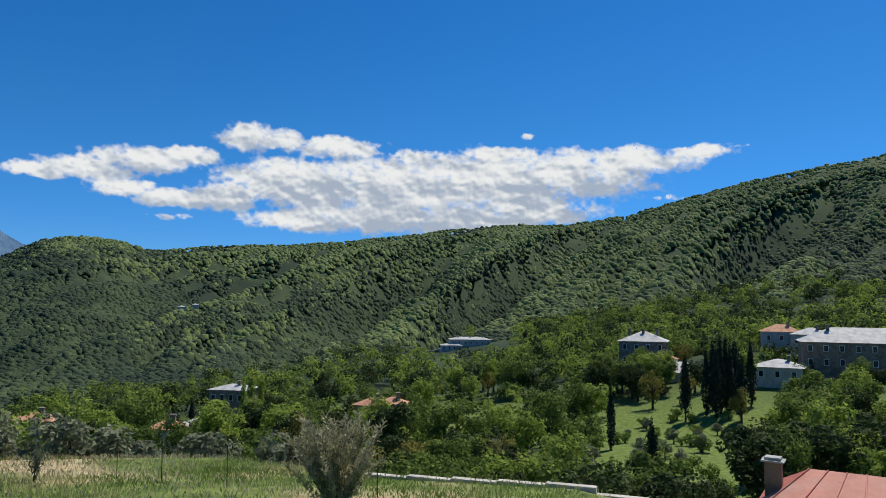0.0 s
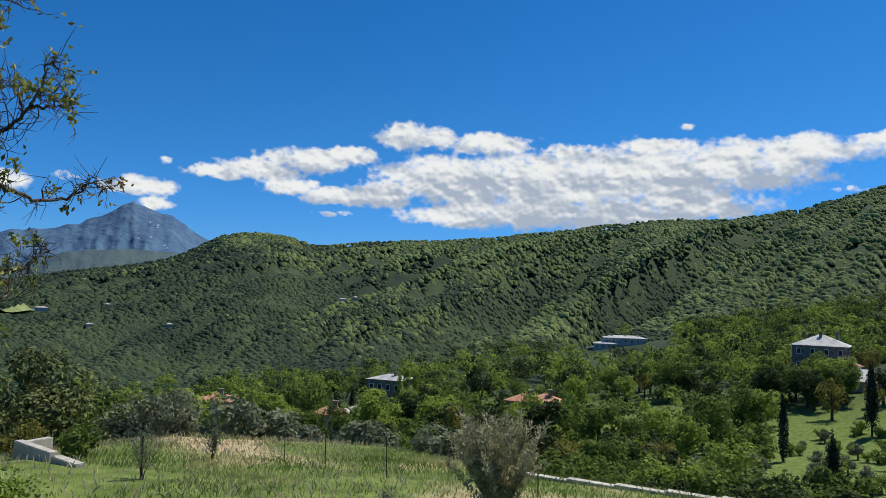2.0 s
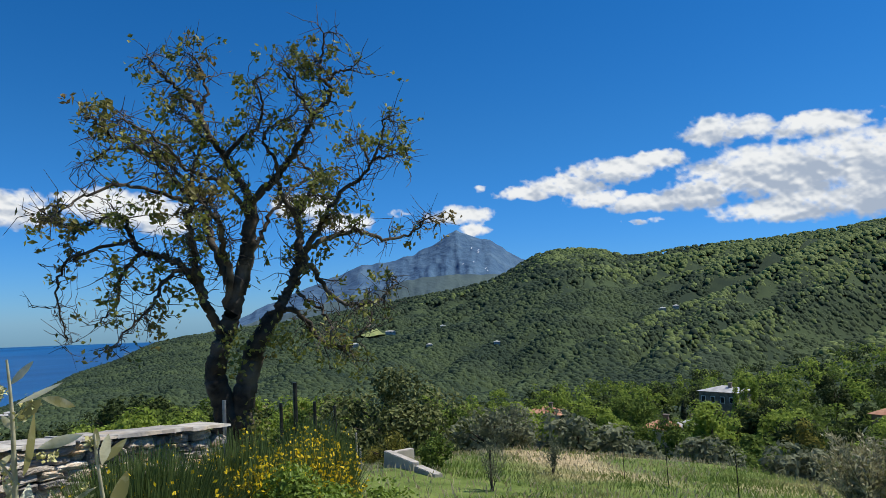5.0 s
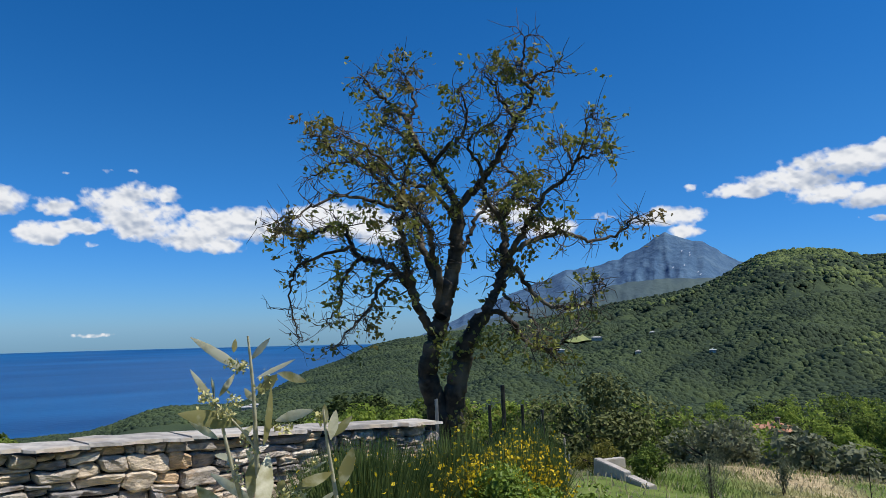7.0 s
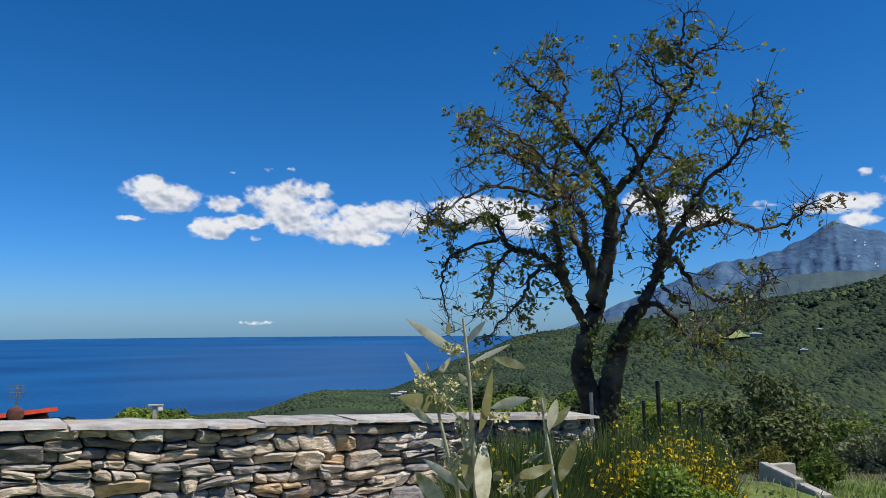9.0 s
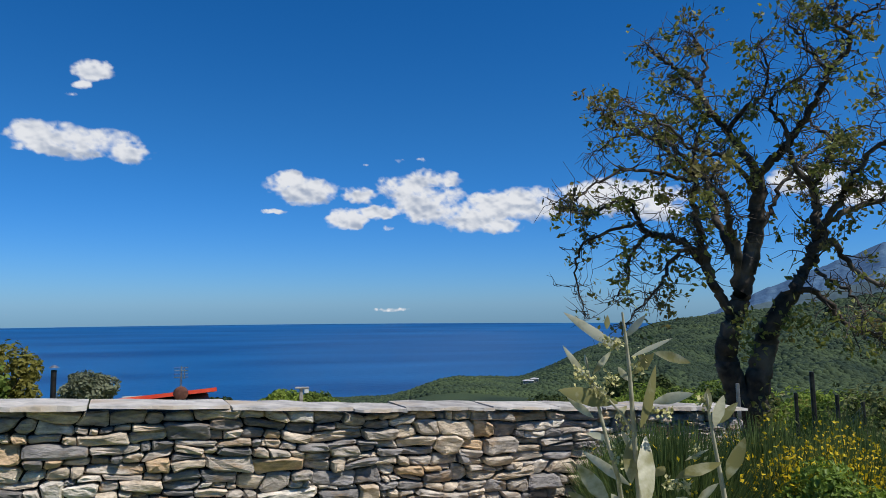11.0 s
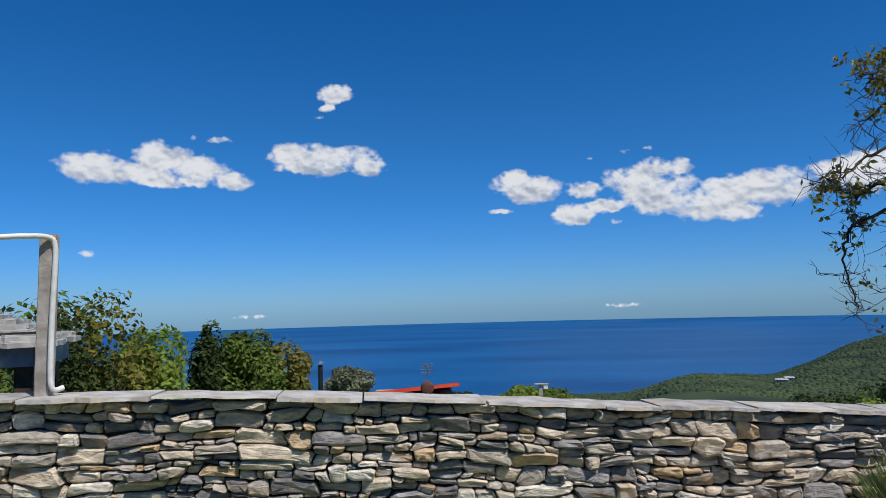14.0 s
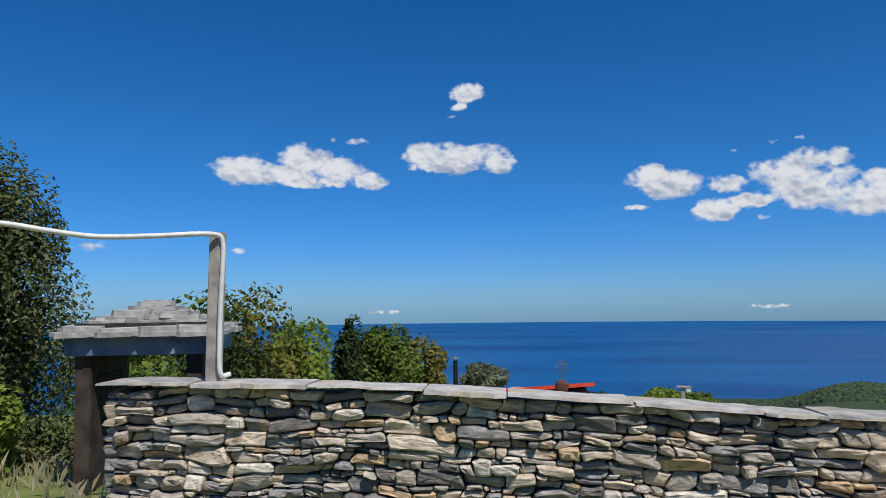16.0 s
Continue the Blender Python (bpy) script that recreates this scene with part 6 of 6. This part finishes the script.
# ---- buildings ----
def house(name, az, r, w, d, h, rz, roof, wall, label, z=None, roof_h=2.2, wins=4, storeys=1, chimneys=1, seam=False):
    """A house with walls, hipped roof, eaves, windows and chimneys, on the ground at an azimuth and distance."""
    x, y = at_az(az, r)
    e = thing(name, x, y, gz(x, y) - 0.2 if z is None else z, rz, label, "house")
    bm = bmesh.new()
    box(bm, 0, 0, h / 2 - 1, w, d, h + 2)
    part("wall", bm, wall, e)
    bm = bmesh.new()
    ov = 0.45
    W, D = w / 2 + ov, d / 2 + ov
    rg = max(0.3, w / 2 - d / 2)
    b = [bm.verts.new(q) for q in ((-W, -D, h), (W, -D, h), (W, D, h), (-W, D, h))]
    t = [bm.verts.new(q) for q in ((-rg, 0, h + roof_h), (rg, 0, h + roof_h))]
    bm.faces.new((b[0], b[1], t[1], t[0]))
    bm.faces.new((b[2], b[3], t[0], t[1]))
    bm.faces.new((b[1], b[2], t[1]))
    bm.faces.new((b[3], b[0], t[0]))
    bm.faces.new(b[::-1])
    r_ob = part("roof", bm, roof, e)
    for i in range(chimneys):
        bm = bmesh.new()
        cx = -w * 0.3 + i * w * 0.6 / max(1, chimneys - 1) if chimneys > 1 else w * 0.2
        box(bm, cx, -d * 0.12, h + roof_h * 0.9, 0.6, 0.6, 1.5)
        box(bm, cx, -d * 0.12, h + roof_h * 0.9 + 0.8, 0.8, 0.8, 0.12)
        part("chimney", bm, GREY_WALL, r_ob)
    sh = h / storeys
    for s in range(storeys):
        for i in range(wins):
            cx = -w / 2 + w * (i + 0.5) / wins
            bm = bmesh.new()
            box(bm, cx, -d / 2 - 0.02, sh * (s + 0.55), 0.95, 0.08, 1.35)
            wo = part("window", bm, WHITE_PAINT, e)
            bm = bmesh.new()
            box(bm, cx, -d / 2 - 0.07, sh * (s + 0.55), 0.75, 0.04, 1.15)
            part("pane", bm, WINDOW_DARK, wo)
    return e


def build_village():
    zb = lambda r, el: 1.6 + r * math.tan(radians(el))
    house("manor_house", -30.6, 172, 26, 12, 5.6, -22, ROOF_GREY, BRICKWORK, "long two-storey brick manor house with grey slab roof", zb(172, -3.6), 3.0, 9, 2, 2)
    house("village_house", -25.0, 205, 9, 7, 3.5, -20, TILE_ORANGE, PLASTER, "village house with orange clay tile roof", zb(205, -2.1), 1.9, 3)
    house("village_house", -27.0, 198, 8, 7, 3.5, -35, ROOF_GREY, PLASTER, "village house with grey roof beside the manor", zb(198, -2.3), 1.7, 3)
    house("village_house", -24.9, 160, 9, 8, 3.0, -30, ROOF_GREY, PLASTER, "pale house with low grey roof among cypresses", zb(160, -4.7), 1.5, 3)
    house("village_house", -18.1, 170, 11, 8, 3.0, -12, ROOF_GREY, PLASTER, "pale house with light grey roof among trees", zb(170, -5.3), 2.2, 3)
    house("church_house", -15.4, 185, 11, 10, 6.0, -20, ROOF_GREY, GREY_WALL, "tall grey stone house with light roof and chimneys", zb(185, -3.9), 2.4, 4, 2, 3)
    house("village_house", -17.0, 178, 5, 4, 2.4, -10, TILE_ORANGE, PLASTER, "small house with orange roof beside grey house", zb(178, -4.1), 1.0, 2)
    house("long_house", -1.8, 420, 24, 10, 4.0, 5, ROOF_GREY, PLASTER, "long white building with flat grey roofs in the valley", gz(*at_az(-1.8, 420)), 1.4, 7, 1, 3)
    house("long_house", -0.3, 415, 12, 9, 3.2, 5, ROOF_GREY, PLASTER, "white building with pale roof in the valley", gz(*at_az(-0.3, 415)), 1.2, 4, 1, 1)
    house("village_house", -5.4, 350, 9, 8, 3.0, -10, TILE_ORANGE, PLASTER, "house with orange tile roof above the woods", zb(350, -3.6), 2.0, 3)
    house("stone_house", 16.6, 162, 8, 7, 3.6, -8, ROOF_GREY, GREY_WALL, "grey stone house with flat roof behind poplars", zb(162, -7.3), 1.0, 4)
    house("village_house", 5.8, 118, 5, 4, 2.4, -20, TILE_ORANGE, BRICKWORK, "small brown house with tiled roof half hidden in trees", zb(118, -8.5), 1.1, 2)
    house("village_house", 4.3, 122, 4.6, 4, 2.2, 0, TILE_ORANGE, BRICKWORK, "small house with orange roof half hidden in trees", zb(122, -8.3), 1.1, 2)
    house("village_house", 21.3, 98, 3.6, 3.5, 2.0, 10, TILE_ORANGE, PLASTER, "small house with pink tile roof among garden trees", zb(98, -9.9), 0.9, 2)
    house("village_house", 19.2, 100, 4, 3.6, 2.0, -15, ROOF_GREY, PLASTER, "small white house with grey roof among trees", zb(100, -9.8), 0.9, 2)
    house("village_house", 30.0, 130, 6, 5, 2.6, 15, TILE_ORANGE, PLASTER, "house with orange roof beside dark cypresses", zb(130, -8.9), 1.2, 2)
    for az, r, el, w in ((22.6, 900, -0.1, 22), (24.2, 930, -0.4, 14), (20.6, 880, -1.0, 14), (19.6, 890, -0.7, 12), (42.0, 1070, -1.9, 26), (45.0, 900, -3.7, 24), (38.9, 880, -3.8, 12), (33.5, 860, -1.6, 12), (37.8, 1000, -2.0, 12), (-22.6, 560, 1.9, 14)):
        house("hill_house", az, r, w * 0.6, 8, 3.0, az, ROOF_GREY, PLASTER, "small pale house far off on the forested hillside", gz(*at_az(az, r)) + 1.6, 1.4, 3)
    for az, r, el, w in ((69.4, 640, -6.3, 9), (68.9, 650, -5.6, 7)):
        house("hill_house", az, r, w, 9, 4.0, az, ROOF_GREY, PLASTER, "pale building far off on the coastal slope", gz(*at_az(az, r)) + 0.5, 1.0, 4)
    # dirt track climbing from the valley
    vs, fs = [], []
    pts = [(-0.6, 425, -3.3), (0.6, 430, -3.1), (1.3, 440, -2.85), (1.3, 452, -2.7), (0.9, 466, -2.6)]
    for k in range(31):
        u = k / 30 * (len(pts) - 1)
        q = min(int(u), len(pts) - 2)
        az, r = (pts[q][n] + (pts[q + 1][n] - pts[q][n]) * (u - q) for n in (0, 1))
        x, y = at_az(az, r)
        vs += [(x - 2.2, y, gz(x, y) + 0.9), (x + 2.2, y, gz(x, y) + 0.9)]
    fs = [(2 * i, 2 * i + 1, 2 * i + 3, 2 * i + 2) for i in range(30)]
    o = link("road", mesh_np("road", vs, fs, DIRT, True))
    sd = o.modifiers.new("bed", "SOLIDIFY")
    sd.thickness = 0.8
    sd.offset = 0
    tagged(o, "pale dirt track climbing out of the valley", "road", kind="structure")
    # cleared field on the far slope
    n = 8
    vs = []
    for i in range(n):
        for j in range(n):
            x, y = at_az(42.4 + 2.4 * i / (n - 1), 1045 + 90 * j / (n - 1))
            vs.append((x, y, gz(x, y) + 3.5))
    fs = [(i * n + j, i * n + j + 1, (i + 1) * n + j + 1, (i + 1) * n + j) for i in range(n - 1) for j in range(n - 1)]
    o = link("hill_field", mesh_np("hill_field", vs, fs, GRASS_FIELD, True))
    tagged(o, "cleared pale green field on the forested slope", "field", kind="structure")
    # red-roofed house below the garden
    x, y = at_az(-30.6, 31.5)
    e = thing("red_roof_house", x, y, -9.15, -31, "low brick house with red sheet-metal roof and chimney", "house")
    bm = bmesh.new()
    box(bm, 0, 0, 1.7, 6.8, 5.2, 3.6)
    part("wall", bm, BRICKWORK, e, "reddish brick wall")
    bm = bmesh.new()
    W, D, h, t = 3.75, 2.95, 3.42, 4.75
    b = [bm.verts.new(q) for q in ((-W, -D, h), (W, -D, h), (W, D, h), (-W, D, h))]
    tp = [bm.verts.new(q) for q in ((-1.9, 0.2, t), (2.0, 0.2, t))]
    for q in ((b[0], b[1], tp[1], tp[0]), (b[2], b[3], tp[0], tp[1]), (b[1], b[2], tp[1]), (b[3], b[0], tp[0]), b[::-1]):
        bm.faces.new(q)
    ro = part("roof", bm, TILE_RED, e, "red sheet-metal hipped roof")
    for i in range(7):
        f = i / 6
        xa, xb = -W + 0.1 + (2 * W - 0.2) * f, -1.9 + 3.9 * f
        v, ff = tubes([(np.array([(xa, -D, h + 0.02), (xb, 0.2, t + 0.02)]), np.array([0.03, 0.03]))], 5)
        link("seam", mesh_np("seam", v, ff, TILE_RED), ro)
    bm = bmesh.new()
    box(bm, -3.15, -0.4, 4.15, 0.62, 0.62, 1.7, 0, 0.02)
    ch = part("chimney", bm, BRICKWORK, e, "dark brick chimney")
    bm = bmesh.new()
    box(bm, -3.15, -0.4, 5.03, 0.86, 0.86, 0.07, 0, 0.01)
    box(bm, -3.15, -0.4, 5.13, 0.6, 0.6, 0.10, 0, 0.01)
    part("chimney_cap", bm, SLATE, ch)
    # red-edged roof with dish and mast beyond the wall
    x, y = at_az(97.6, 28)
    e = thing("roofed_shed", x, y, -5.0, 97.6, "grey shed with bright red metal roof edge beyond the wall", "shed")
    bm = bmesh.new()
    box(bm, 0, 0, 1.5, 3.0, 3.5, 3.55)
    part("wall", bm, PLASTER, e)
    bm = bmesh.new()
    m = pose(0, 0, 3.44, -7, -4.2, 0) @ Matrix.Diagonal((3.25, 3.8, 0.13, 1))
    bmesh.ops.create_cube(bm, size=1, matrix=m)
    part("roof", bm, RED_PAINT, e, "bright red metal roof")
    x, y = at_az(96.6, 26)
    e = thing("antenna_mast", x, y, -4.0, 96.6, "thin antenna mast with dark satellite dish", "antenna")
    v, f = tubes([(np.array([(0, 0, 0), (0, 0, 3.62)]), np.array([0.022, 0.022]))], 6)
    link("mast", mesh_np("mast", v, f, METAL_GREY), e)
    paths = [(np.array([(-0.22, 0, zz), (0.22, 0, zz)]), np.array([0.012, 0.012])) for zz in (3.25, 3.36, 3.47, 3.56)]
    paths.append((np.array([(0.1, -0.1, 3.2), (0.1, -0.1, 3.6)]), np.array([0.012, 0.012])))
    v, f = tubes(paths, 4)
    link("aerial", mesh_np("aerial", v, f, METAL_GREY), e, "small grey aerial rods")
    bm = bmesh.new()
    bmesh.ops.create_uvsphere(bm, u_segments=20, v_segments=12, radius=0.24, matrix=pose(0, -0.06, 2.72, 0, 0, 0) @ Matrix.Diagonal((1, 0.28, 1, 1)))
    part("dish", bm, RUST, e, "rusty brown satellite dish", True)
    x, y = at_az(104.9, 24)
    e = thing("stove_pipe", x, y, -4.0, 0, "dark metal stove pipe with pale cap", "chimney")
    v, f = tubes([(np.array([(0, 0, 0), (0, 0, 3.8)]), np.array([0.075, 0.075]))], 12)
    link("pipe", mesh_np("pipe", v, f, METAL_DARK, True), e)
    bm = bmesh.new()
    bmesh.ops.create_cone(bm, cap_ends=True, segments=14, radius1=0.15, radius2=0.05, depth=0.07, matrix=pose(0, 0, 3.9))
    part("cap", bm, METAL_GREY, e)
    x, y = at_az(88.1, 18.3)
    e = thing("lamp_post", x, y, -2.6, 88, "short pale wooden post with a small white lamp", "lamp")
    bm = bmesh.new()
    box(bm, 0, 0, 1.1, 0.09, 0.09, 2.2, 0, 0.005)
    part("pole", bm, TIMBER, e)
    bm = bmesh.new()
    box(bm, 0.02, 0, 2.22, 0.34, 0.16, 0.03, 0, 0.005)
    part("hood", bm, CONCRETE, e)
    bm = bmesh.new()
    box(bm, 0.12, -0.02, 2.15, 0.11, 0.10, 0.11, 0, 0.01)
    part("lamp_housing", bm, WHITE_PAINT, e)


build_garden()
build_sprig()
build_gate()
build_behind_wall()
build_village()
